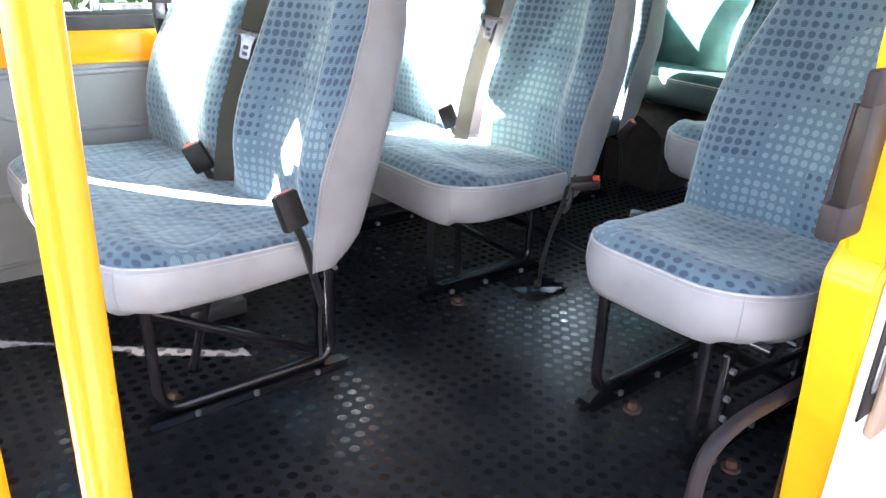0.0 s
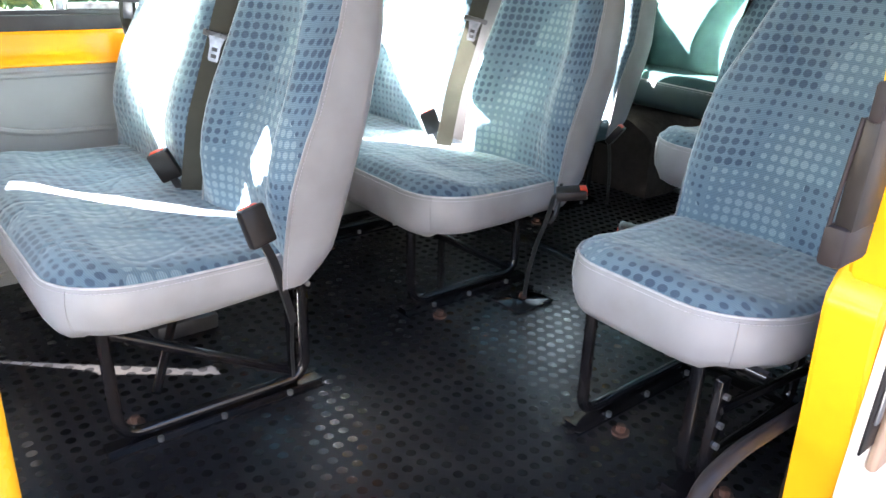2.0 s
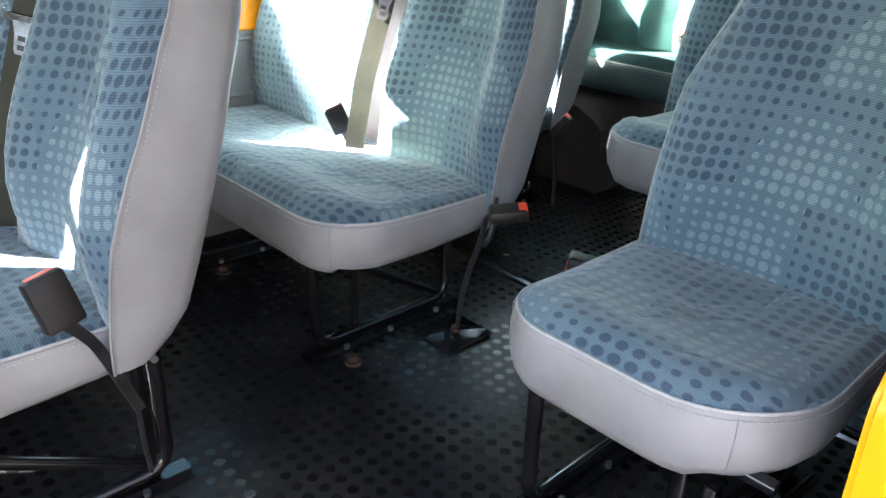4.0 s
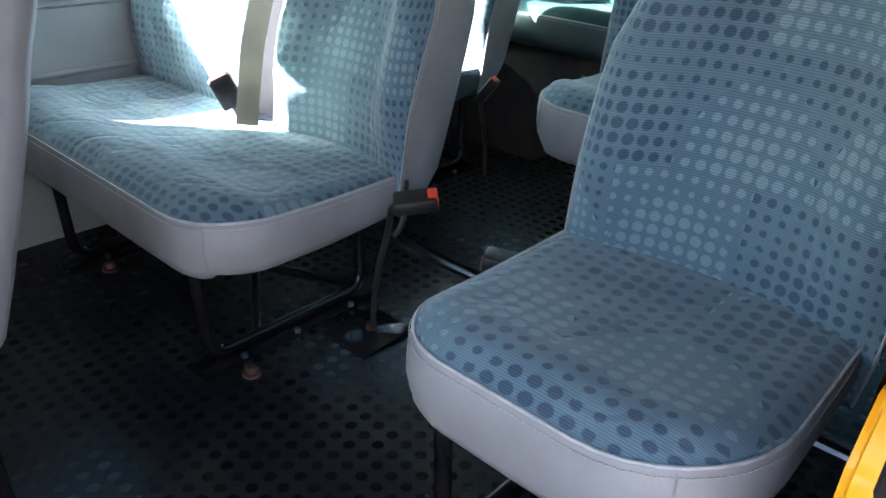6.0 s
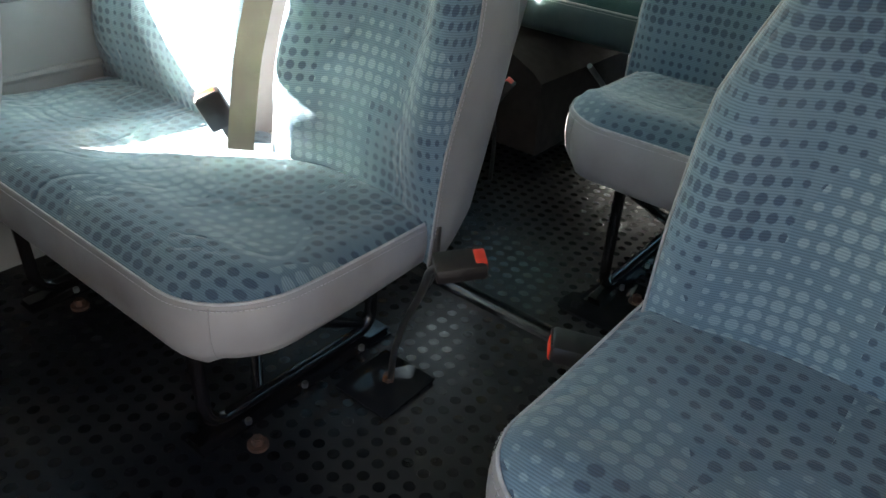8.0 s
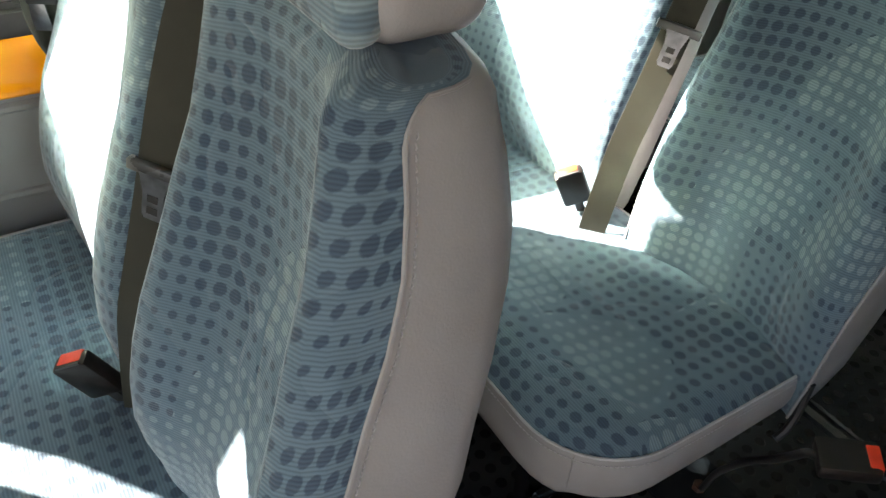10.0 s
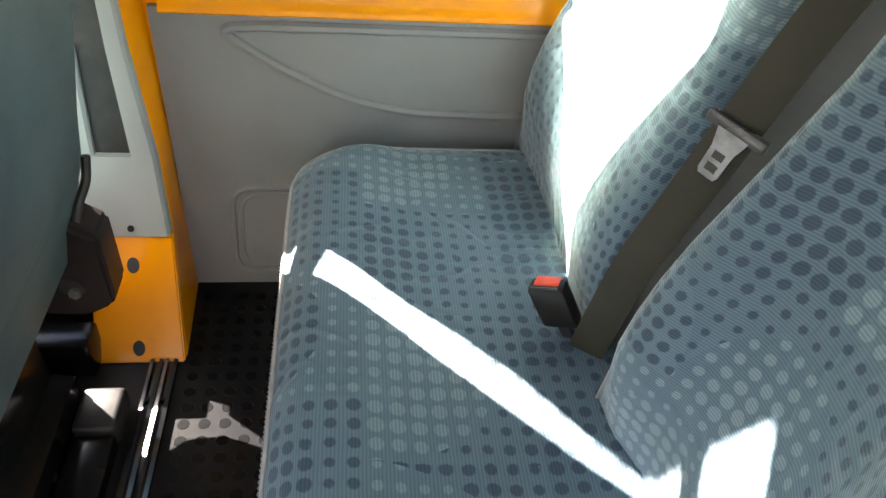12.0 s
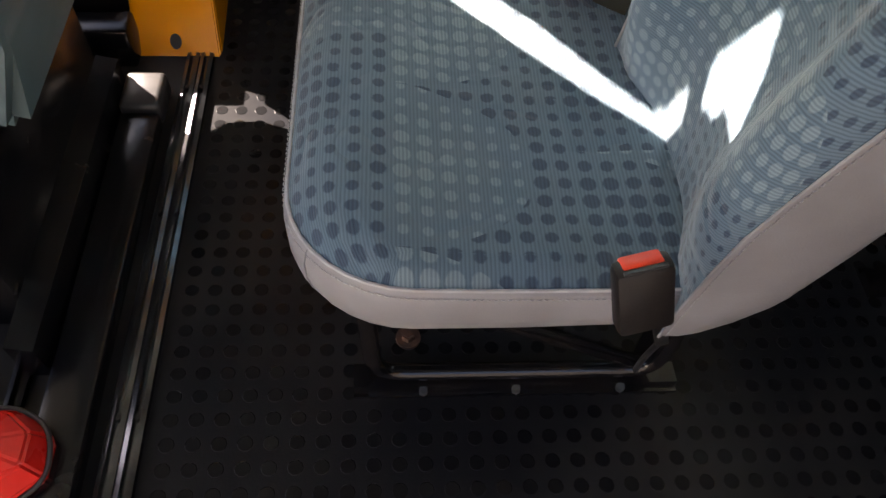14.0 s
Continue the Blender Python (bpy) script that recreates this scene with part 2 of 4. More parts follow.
def cylinder(at, r, h, axis="Z", n=16, bevel=0.0, bm=None, r2=None):
    bm = bm or bmesh.new()
    rot = {"Z": Matrix(), "X": Matrix.Rotation(radians(90), 4, "Y"), "Y": Matrix.Rotation(radians(90), 4, "X")}[axis]
    vs = bmesh.ops.create_cone(bm, cap_ends=True, segments=n, radius1=r, radius2=r if r2 is None else r2, depth=h, matrix=Matrix.Translation(at) @ rot)["verts"]
    if bevel:
        es = [e for e in {e for v in vs for e in v.link_edges} if len(e.link_faces) == 2 and any(len(f.verts) > 4 for f in e.link_faces)]
        bmesh.ops.bevel(bm, geom=es, offset=bevel, segments=2, affect="EDGES")
    return bm


def prism(profile, lo, hi, axis="x", bm=None):
    """A profile extruded along x (points y, z) or y (points x, z) or z (points x, y)."""
    bm = bm or bmesh.new()
    put = {"x": lambda p, s: (s, p[0], p[1]), "y": lambda p, s: (p[0], s, p[1]), "z": lambda p, s: (p[0], p[1], s)}[axis]
    a, b = [[bm.verts.new(put(p, s)) for p in profile] for s in (lo, hi)]
    n = len(profile)
    for i in range(n):
        bm.faces.new((a[i], a[(i + 1) % n], b[(i + 1) % n], b[i]))
    bm.faces.new(a[::-1])
    bm.faces.new(b)
    return bm


def lerp_table(table, v):
    xs, ys = zip(*table)
    return float(np.interp(v, xs, ys))


# ---- passenger seats ----
# Seat's own frame: x to the rear, y across from one end of the cushion, z up from the floor.
FRONT, REAR = -0.503, -0.035
SEAM = ((0.30, -0.108), (0.41, -0.095), (0.46, -0.089), (0.51, -0.080), (0.615, -0.042), (0.68, -0.010), (0.743, 0.020), (0.80, 0.050), (0.85, 0.070), (0.88, 0.079), (0.94, 0.085), (1.06, 0.090))
BACK = ((0.290, -0.060), (0.305, -0.015), (0.330, 0.012), (0.355, 0.034), (0.456, 0.068), (0.574, 0.102), (0.686, 0.134), (0.77, 0.170), (0.82, 0.181), (0.865, 0.185), (0.925, 0.179), (0.985, 0.160), (1.06, 0.140))
# share of the half width at each height: the shoulders narrow strongly
GROW = ((0.30, 0.99), (0.45, 1.00), (0.62, 1.01), (0.66, 1.00), (0.74, 0.875), (0.80, 0.79), (0.85, 0.715), (0.90, 0.63), (0.94, 0.565), (1.06, 0.50))
BULGE = ((0.30, -0.010), (0.38, -0.006), (0.42, 0.006), (0.46, 0.020), (0.50, 0.029), (0.55, 0.039), (0.65, 0.050), (0.743, 0.056), (0.80, 0.064), (0.88, 0.060), (0.94, 0.048), (1.02, 0.030))
LUMBAR = ((0.30, -0.018), (0.40, -0.020), (0.45, -0.018), (0.50, -0.014), (0.62, -0.014), (0.68, -0.008), (0.743, -0.004), (0.80, 0.013), (0.85, 0.024), (0.94, 0.026), (1.06, 0.020))


def rounded_outline(x0, x1, y0, y1, high, low, r_rear, n=9):
    """Plan outline of a cushion, from the rear corner round the front; high and low are the front corners' radii along x and y."""
    pts = []
    (hx, hy), (lx, ly) = high, low
    for cx, cy, rx, ry, a0 in ((x1 - r_rear, y1 - r_rear, r_rear, r_rear, 0), (x0 + hx, y1 - hy, hx, hy, 90), (x0 + lx, y0 + ly, lx, ly, 180), (x1 - r_rear, y0 + r_rear, r_rear, r_rear, 270)):
        pts += [(cx + rx * math.cos(radians(a0 + 90 * i / n)), cy + ry * math.sin(radians(a0 + 90 * i / n))) for i in range(n + 1)]
    dense = []
    for (ax, ay), (bx, by) in zip(pts, pts[1:] + pts[:1]):
        k = max(1, int(math.hypot(bx - ax, by - ay) / 0.03))
        dense += [(ax + (bx - ax) * i / k, ay + (by - ay) * i / k) for i in range(k)]
    return dense


def cushion_height(x, y, width, places):
    """Top of the cushion: a raised front roll and a dished place for each sitter."""
    z = 0.391 + 0.020 * math.exp(-(((x + 0.43) / 0.09) ** 2)) - 0.006 * math.exp(-(((x + 0.12) / 0.10) ** 2))
    one = width / places
    v = ((y % one) / one - 0.5) * 2
    z -= 0.008 * max(0.0, 1 - v * v) * math.exp(-(((x + 0.24) / 0.15) ** 2))
    z += 0.0032 * noise.noise(Vector((x * 13, y * 13, width))) + 0.0022 * noise.noise(Vector((x * 34, y * 20, 4.0))) * math.exp(-(((x + 0.30) / 0.16) ** 2))
    return z


def dashes(points, out, r=0.0007, long=0.0048, gap=0.0026):
    """A row of stitches along a path, each a short thread raised by out(point)."""
    bm = bmesh.new()
    pts = [Vector(p) for p in points]
    run = [0.0]
    for a, b in zip(pts, pts[1:]):
        run.append(run[-1] + (b - a).length)
    at = lambda d: Vector([float(np.interp(d, run, [p[i] for p in pts])) for i in range(3)])  # noqa: E731
    d = 0.0
    while d + long < run[-1]:
        a, b = at(d), at(d + long)
        sweep([a + out(a) * 0.2, a.lerp(b, 0.5) + out(a), b + out(b) * 0.2], r, 4, bm)
        d += long + gap
    return bm


def cushion(seat, width, places, high=(0.135, 0.135), low=(0.135, 0.135), front=FRONT, y0=0.0, y1=None):
    y1 = y1 or width
    outline = rounded_outline(front, REAR, y0, y1, high, low, 0.03)

    def away(p):
        """Level direction straight out of the cushion's rim."""
        kx, ky = high if p.y > (y0 + y1) / 2 else low
        d = Vector((p.x - max(front + kx - 0.025, min(REAR - 0.03, p.x)), p.y - max(y0 + low[1] - 0.025, min(y1 - high[1] + 0.025, p.y)), 0))
        d = Vector((d.x / kx, d.y / ky, 0))
        return d.normalized() if d.length > 1e-6 else d

    cx, cy = (front + REAR) / 2, (y0 + y1) / 2
    drop = lambda x, y: 0.376 + 0.006 * math.exp(-(((x + 0.43) / 0.1) ** 2))  # noqa: E731
    # fabric top
    bm = bmesh.new()
    uvl = bm.loops.layers.uv.new()
    rings = []
    for i in range(13):
        s = 1 - i / 12
        ring = []
        for x, y in outline:
            px, py = cx + (x - cx) * s, y + (cy - y) * (1 - s) * (1.0 if s < 0.001 or places == 1 else 0.42)
            edge = min(1.0, (1 - s) / 0.16)
            z = drop(x, y) * (1 - edge ** 0.5) + cushion_height(px, py, width, places) * edge ** 0.5
            ring.append(bm.verts.new((px, py, z)))
        rings.append(ring)
    n = len(outline)
    for a, b in zip(rings, rings[1:]):
        for i in range(n):
            bm.faces.new((a[i], a[(i + 1) % n], b[(i + 1) % n], b[i]))
    bmesh.ops.remove_doubles(bm, verts=bm.verts, dist=0.0004)
    for f in bm.faces:
        for lp in f.loops:
            c = lp.vert.co
            lp[uvl].uv = (c.y + 0.11, c.x + 0.6 + (min(0.0, c.z - 0.408) * 0.9 if c.x < -0.40 else 0.0))
    part("cushion_cover", bm, FABRIC, seat, "dotted grey-blue moquette cushion cover")
    # vinyl skirt, bulging below the seam and tucked in at the bottom
    bm = bmesh.new()
    rings = []
    for out, z in ((0.0, None), (0.004, 0.373), (0.0075, 0.356), (0.0075, 0.330), (0.002, 0.304), (-0.010, 0.286), (-0.035, 0.276), (-0.08, 0.272)):
        ring = []
        for x, y in outline:
            nx = -1 if x < front + 0.02 else 0
            d = away(Vector((x, y, 0)))
            back = max(0.0, (x - (-0.25)) / 0.25)
            sag = 0.010 * noise.noise(Vector((x * 9, y * 9, 3.0)))
            zz = drop(x, y) if z is None else z + (0.372 - z) * 0.16 * back - (0.012 if nx else 0.0) * (0.372 - z) / 0.1 + sag * (0.372 - z)
            ring.append(bm.verts.new((x + d.x * out, y + d.y * out, zz)))
        rings.append(ring)
    for a, b in zip(rings, rings[1:]):
        for i in range(n):
            bm.faces.new((a[i], a[(i + 1) % n], b[(i + 1) % n], b[i]))
    bm.faces.new(rings[-1])
    skirt = part("cushion_skirt", bm, VINYL, seat, "pale grey vinyl cushion skirt")
    part("piping", sweep([(x + 0.001 * (1 if x > cx else -1), y, drop(x, y) + 0.0005) for x, y in outline], 0.0024, 6, closed=True), THREAD, skirt)
    row = [p for p in outline if p[0] < REAR - 0.06]
    turn = max(range(len(row)), key=lambda i: abs(row[i][0] - row[i - 1][0]) + abs(row[i][1] - row[i - 1][1]))
    row = row[turn:] + row[:turn]
    part("stitching", dashes([Vector((x, y, drop(x, y) - 0.0075)) + away(Vector((x, y, 0))) * 0.0052 for x, y in row], lambda p: away(p) * 0.0012), THREAD, skirt)
    for cy0, sy, (rx, ry) in ((y0 + low[1], -1, low), (y1 - high[1], 1, high)):
        p = Vector((front + rx * 0.2, cy0 + sy * ry * 0.6, 0))
        line = [p + away(p) * (o + 0.0006) + Vector((0, 0, z)) for o, z in ((0.0, 0.377), (0.004, 0.373), (0.0075, 0.356), (0.0075, 0.330), (0.002, 0.304), (-0.008, 0.288))]
        part("corner_seam", sweep(line, 0.0010, 5), VINYL, skirt)


def backrest(seat, y0, width, rest_mid, rest_half, low=1.0, high=1.0, dish=1.0):
    """One padded back: moquette front and top, vinyl sides and rear."""
    h = width / 2
    layers = [0.305, 0.335, 0.37, 0.41, 0.45, 0.50, 0.55, 0.60, 0.65, 0.70, 0.75, 0.80, 0.85, 0.90, 0.936]
    fab, vin = bmesh.new(), bmesh.new()
    uvl = fab.loops.layers.uv.new()
    loops, zs = [], []

    def ring(z):
        s, r = lerp_table(SEAM, z), lerp_table(BACK, z)
        b, f = s - lerp_table(BULGE, z), s - lerp_table(LUMBAR, z) + 0.010
        f = b + (f - b) * dish
        half = [(r, 0.0), (r, 0.40), (r - 0.001, 0.68), (r - 0.006, 0.84), (r - 0.020, 0.935), (r - 0.042, 0.990), ((s + r) / 2 - 0.022, 1.006), (s, 1.0),
                (s + (b - s) * 0.39, 0.984), (s + (b - s) * 0.71, 0.940), (s + (b - s) * 0.92, 0.875), (b, 0.80), (b + (f - b) * 0.12, 0.70), (b + (f - b) * 0.42, 0.58), (b + (f - b) * 0.76, 0.44), (b + (f - b) * 0.96, 0.24), (f, 0.0)]
        if z < 0.36:
            pinch = (0.36 - z) / 0.06
            half = [(x + (s + 0.05 - x) * 0.18 * pinch, v * (1 - 0.03 * pinch)) for x, v in half]
        return half

    def full(half, scale=1.0, cx=0.0, grow=1.0, pinch=1.0):
        left = [(x, -v) for x, v in half]
        loop = left + half[-2:0:-1]
        return [(cx + (x - cx) * scale, y0 + h + v * h * pinch * (1 + (grow - 1) * (low if v < 0 else high))) for x, v in loop]

    for z in layers:
        loops.append(full(ring(z), grow=lerp_table(GROW, z)))
        zs.append(z)
    top, mid = ring(0.936), (lerp_table(SEAM, 0.936) + lerp_table(BACK, 0.936)) / 2 - 0.015
    for a in (15, 30, 45, 60, 75, 86):
        c, s = math.cos(radians(a)), math.sin(radians(a))
        loops.append(full(top, 0.30 + 0.70 * c, mid, lerp_table(GROW, 0.936), 0.86 + 0.14 * c))
        zs.append(0.936 + 0.034 * s)
    n = len(loops[0])
    hn = 17
    # the seam swings rearwards at the shoulder, so that the vinyl side ends in a rounded corner
    for i, f in zip(range(len(layers) - 1, len(layers) + 4), (0.03, 0.08, 0.18, 0.36, 0.72)):
        for k, q in ((7, 6), (25, 26)):
            loops[i][k] = tuple(Vector(loops[i][k]).lerp(Vector(loops[i][q]), f))
    arcs = []
    for loop in loops:
        arc = [0.0] * n
        for k in range(hn - 2, -1, -1):
            arc[k] = arc[k + 1] - math.hypot(loop[k + 1][0] - loop[k][0], loop[k + 1][1] - loop[k][1])
        for k in range(hn, n):
            arc[k] = arc[k - 1] + math.hypot(loop[k - 1][0] - loop[k][0], loop[k - 1][1] - loop[k][1])
        arcs.append(arc)
    # loop index: 0 rear centre, 7 seam of one side, 16 front centre, then the other side
    fabric_cols = set(range(7, 2 * (hn - 1) - 7))
    vcache = {}

    def vert(bm, key, i, k):
        if (key, i, k) not in vcache:
            x, y = loops[i][k]
            ys = [p[1] for p in loops[i]]
            v = (2 * y - max(ys) - min(ys)) / (max(ys) - min(ys))
            crown = 0.022 * (1 - v * v) * min(1.0, max(0.0, (zs[i] - 0.84) / 0.09))
            vcache[key, i, k] = bm.verts.new((x, y, zs[i] + crown))
        return vcache[key, i, k]

    for i in range(len(loops) - 1):
        for k in range(n):
            cloth = k in fabric_cols or i >= len(layers) + 3
            bm, key = (fab, "f") if cloth else (vin, "v")
            q = [(i, k), (i, (k + 1) % n), (i + 1, (k + 1) % n), (i + 1, k)]
            face = bm.faces.new([vert(bm, key, *c) for c in q])
            if cloth:
                for lp, (ii, kk) in zip(face.loops, q):
                    a = arcs[min(ii, len(layers) - 1)][kk]
                    lp[uvl].uv = (a * 1.24 + math.copysign(max(0.0, abs(a) - h * 0.9) * 0.7, a) + 2.0 + y0, (zs[ii] if ii < len(layers) else 0.936 + 0.012 * (ii - len(layers) + 1)) * 1.30 + 1.0 + y0)
    fab.faces.new([vert(fab, "f", len(loops) - 1, k) for k in range(n)])
    front = part("backrest_cover", fab, FABRIC, seat, "dotted grey-blue moquette backrest cover")
    part("back_shell", vin, VINYL, seat, "pale grey vinyl backrest sides and rear")
    for k in (7, 25):
        top_turn = [(len(layers) + 3, j) for j in ((7, 6, 5, 4, 3) if k == 7 else (25, 26, 27, 28, 29))]
        line = [Vector((*loops[i][j], zs[i])) for i, j in [(i, k) for i in range(len(layers) + 3)] + top_turn]
        part("piping", sweep([p + Vector((-0.001, 0.0015 if k == 25 else -0.0015, 0)) for p in line], 0.0021, 6), VINYL, front)
        side = 1 if k == 25 else -1
        row = []
        for i in range(len(layers) + 1):
            p, q = Vector((*loops[i][k], zs[i])), Vector((*loops[i][k + side], zs[i]))
            row.append(p + (q - p).normalized() * 0.0075)
        part("stitching", dashes(row, lambda p: Vector((0, side * 0.0014, 0))), THREAD, front)
    # headrest on two posts
    rest = box((0.078, rest_mid - rest_half, 0.976), (0.186, rest_mid + rest_half, 1.152), 0.032, seg=5)
    rest = part("headrest", rest, VINYL, seat, "padded headrest in grey vinyl")
    pad = bmesh.new()
    uvp = pad.loops.layers.uv.new()
    pad = box((0.064, rest_mid - rest_half + 0.004, 0.982), (0.098, rest_mid + rest_half - 0.004, 1.147), 0.015, pad, 4)
    for f in pad.faces:
        for lp in f.loops:
            lp[uvp].uv = (lp.vert.co.y + 5, lp.vert.co.z + 3)
    part("headrest_pad", pad, FABRIC, rest)
    for s in (-1, 1):
        part("post", cylinder((0.110, rest_mid + s * 0.055, 0.980), 0.006, 0.07), CHROME, rest, "chromed headrest post")
        part("collar", cylinder((0.110, rest_mid + s * 0.055, 0.974), 0.011, 0.012, n=14, bevel=0.002), BLACK_PLASTIC, rest)


def leg_frame(seat, y, bolt_side=1, brace=True):
    """A bent tube standing on a floor channel: two uprights, a foot and a diagonal."""
    x0, x1 = -0.415, -0.005
    tube = fillet([(x0 - 0.012, y, 0.30), (x0, y, 0.03), (x1, y, 0.03), (x1 - 0.005, y, 0.31)], 0.05, 7)
    leg = part("leg_frame", sweep(tube, 0.0128), BLACK_STEEL, seat, "bent black steel tube leg frame")
    if brace:
        part("brace", sweep([(x0 - 0.005, y + 0.006, 0.262), (x1 - 0.03, y + 0.006, 0.045)], 0.0115), BLACK_STEEL, leg)
    foot = prism([(y - 0.026, 0.0), (y + 0.026, 0.0), (y + 0.026, 0.006), (y + 0.016, 0.006), (y + 0.016, 0.017), (y - 0.016, 0.017), (y - 0.016, 0.006), (y - 0.026, 0.006)], x0 - 0.03, x1 + 0.035)
    part("floor_channel", foot, BLACK_STEEL, seat, "black steel floor channel", smooth=False)
    for x in (x0 + 0.07, (x0 + x1) / 2, x1 - 0.05):
        part("bolt", cylinder((x, y - 0.021, 0.011), 0.0065, 0.010, n=6), ALUMINIUM, leg)
    part("anchor_bolt", cylinder((x0 + 0.05, y + 0.07 * bolt_side, 0.010), 0.011, 0.020, n=6, bevel=0.002, bm=cylinder((x0 + 0.05, y + 0.07 * bolt_side, 0.003), 0.019, 0.006)), RUST, leg, "rusty anchor bolt")


def buckle(seat, base, tip, turn, kink=None, aim=None, cable=0.0, via=()):
    """Belt buckle on a stalk: black shell with a red press button."""
    base, tip = Vector(base), Vector(tip)
    d = Vector(aim).normalized() if aim else (tip - base).normalized()
    side = Vector((math.cos(radians(turn)), math.sin(radians(turn)), 0))
    side = (side - d * d.dot(side)).normalized()
    m = Matrix.Translation(tip) @ Matrix((side, d.cross(side) * -1, d)).transposed().to_4x4()
    bm = turned(box((-0.026, -0.0125, -0.075), (0.026, 0.0125, 0.0), 0.006), m)
    shell = part("buckle", bm, BUCKLE_PLASTIC, seat, "black belt buckle with red button")
    part("button", turned(box((-0.0185, -0.0132, -0.017), (0.0185, 0.0052, 0.0012), 0.003), m), RED_PLASTIC, shell, "red press button")
    part("slot", turned(box((-0.019, 0.0070, -0.004), (0.019, 0.0105, 0.0012)), m), RUBBER, shell)
    path = [base, kink or base.lerp(tip, 0.3), tip - d * 0.070]
    if cable:
        path = [base, *via, tip - d * 0.070] if via else path
        part("cable", sweep(fillet(path, 0.05 if via else 0.22, 8), cable), BLACK_PLASTIC, shell, "black sheathed steel cable")
    else:
        part("stalk", sweep(fillet(path, 0.05), 0.0, flat=(0.008, 0.004), up=side), BLACK_PLASTIC, shell)


def strap(seat, y, tongue_z, face=(0.80, -0.60, 0), forward=0.0):
    """Shoulder belt hanging in the gap between two backs, with its steel tongue."""
    line = ((0.345, -0.118), (0.42, -0.110), (0.55, -0.090), (0.62, -0.066), (0.71, -0.036), (0.81, -0.004), (0.90, 0.030), (0.98, 0.070), (1.04, 0.110))
    path = [(x - forward, y + 0.014 * (0.6 - z) / 0.3 * (z < 0.6), z) for z, x in line]
    web = part("belt", sweep(fillet(path, 0.06, 3), 0, flat=(0.0240, 0.0012), up=face), WEBBING, seat, "dark olive-brown seat belt webbing")
    x = float(np.interp(tongue_z, [z for z, _ in line], [v for _, v in line]))
    m = pose(x - forward - 0.004, y - 0.006, tongue_z, 11, 8, 42) @ Matrix.Scale(1.08, 4)
    part("tongue_bar", turned(box((-0.005, -0.033, -0.007), (0.006, 0.033, 0.006), 0.0025), m), GREY_PLASTIC, web)
    bm = prism([(-0.017, -0.004), (0.017, -0.004), (0.012, -0.024), (0.0115, -0.050), (0.009, -0.055), (-0.009, -0.055), (-0.0115, -0.050), (-0.012, -0.024)], -0.0055, -0.0030)
    plate = part("tongue", turned(bm, m), CHROME, web, "bright steel belt tongue", smooth=False)
    for lo, hi in ((-0.048, -0.040), (-0.034, -0.026)):
        part("tongue_slot", turned(box((-0.0062, -0.006, lo), (-0.0050, 0.006, hi)), m), RUBBER, plate)


def wall_strap(seat, y):
    """Belt of the window-side place, hanging beside the back with a bright tongue."""
    web = part("belt", sweep(fillet([(0.05, y + 0.030, 1.06), (-0.025, y + 0.012, 0.90), (-0.055, y + 0.006, 0.76), (-0.03, y + 0.045, 0.66), (0.06, y + 0.058, 0.56), (0.07, y + 0.058, 0.30)], 0.08, 4), 0, flat=(0.0235, 0.0012), up=(1, 0.2, 0)), WEBBING, seat, "dark olive-brown seat belt webbing")
    m = pose(-0.052, y + 0.004, 0.775, 0, -6, 60)
    part("tongue_bar", turned(box((-0.005, -0.032, -0.008), (0.007, 0.032, 0.008), 0.0025), m), BLACK_PLASTIC, web)
    part("tongue", turned(box((-0.003, -0.013, -0.050), (-0.0005, 0.013, -0.004), 0.001), m), CHROME, web, "bright steel belt tongue")


def seat_unit(name, label, category, width, places, group, legs, bolt_side=1):
    seat = thing(name, label, category, group=group)
    if places == 2:
        cushion(seat, width, places)
    else:
        cushion(seat, width, places, (0.10, 0.10), (0.18, 0.16), -0.474, 0.018, 0.453)
    one = 0.386 if places == 2 else width + 0.005
    for i in range(places):
        backrest(seat, (-0.022 if places == 2 else -0.002) if i == 0 else 0.455, one if i == 0 else 0.507, (0.205 if places == 2 else one / 2 - 0.002) if i == 0 else 0.755, 0.105 if i == 0 else 0.150, *((0.2, 0.85, 0.4) if i else (1.0, 0.12 if places == 2 else 1.0)))
    for y in legs:
        leg_frame(seat, y, bolt_side)
    # cross tubes and pan under the cushion
    for x in (-0.40, -0.06):
        part("cross_tube", sweep([(x, 0.03, 0.284), (x, width - 0.03, 0.284)], 0.011), BLACK_STEEL, seat)
    if places == 2:
        part("stay", sweep([(-0.10, 0.45, 0.27), (-0.30, 0.20, 0.022)], 0.011, bm=None), BLACK_STEEL, seat, "slanting steel stay")
    return seat


LABEL = "passenger seat in dotted grey-blue fabric and grey vinyl"


def double_seat(at, legs, bolt_side, belt=0.430, face=(0.80, -0.60, 0), forward=-0.018):
    seat = seat_unit("double_seat", "double " + LABEL, "bus seat", 0.935, 2, "passenger seats", legs, bolt_side)
    strap(seat, belt, 0.740, face, forward)
    buckle(seat, (-0.095, 0.466, 0.35), (-0.158, 0.476, 0.476), -30)
    wall_strap(seat, 0.900)
    seat.matrix_basis = at
    return seat


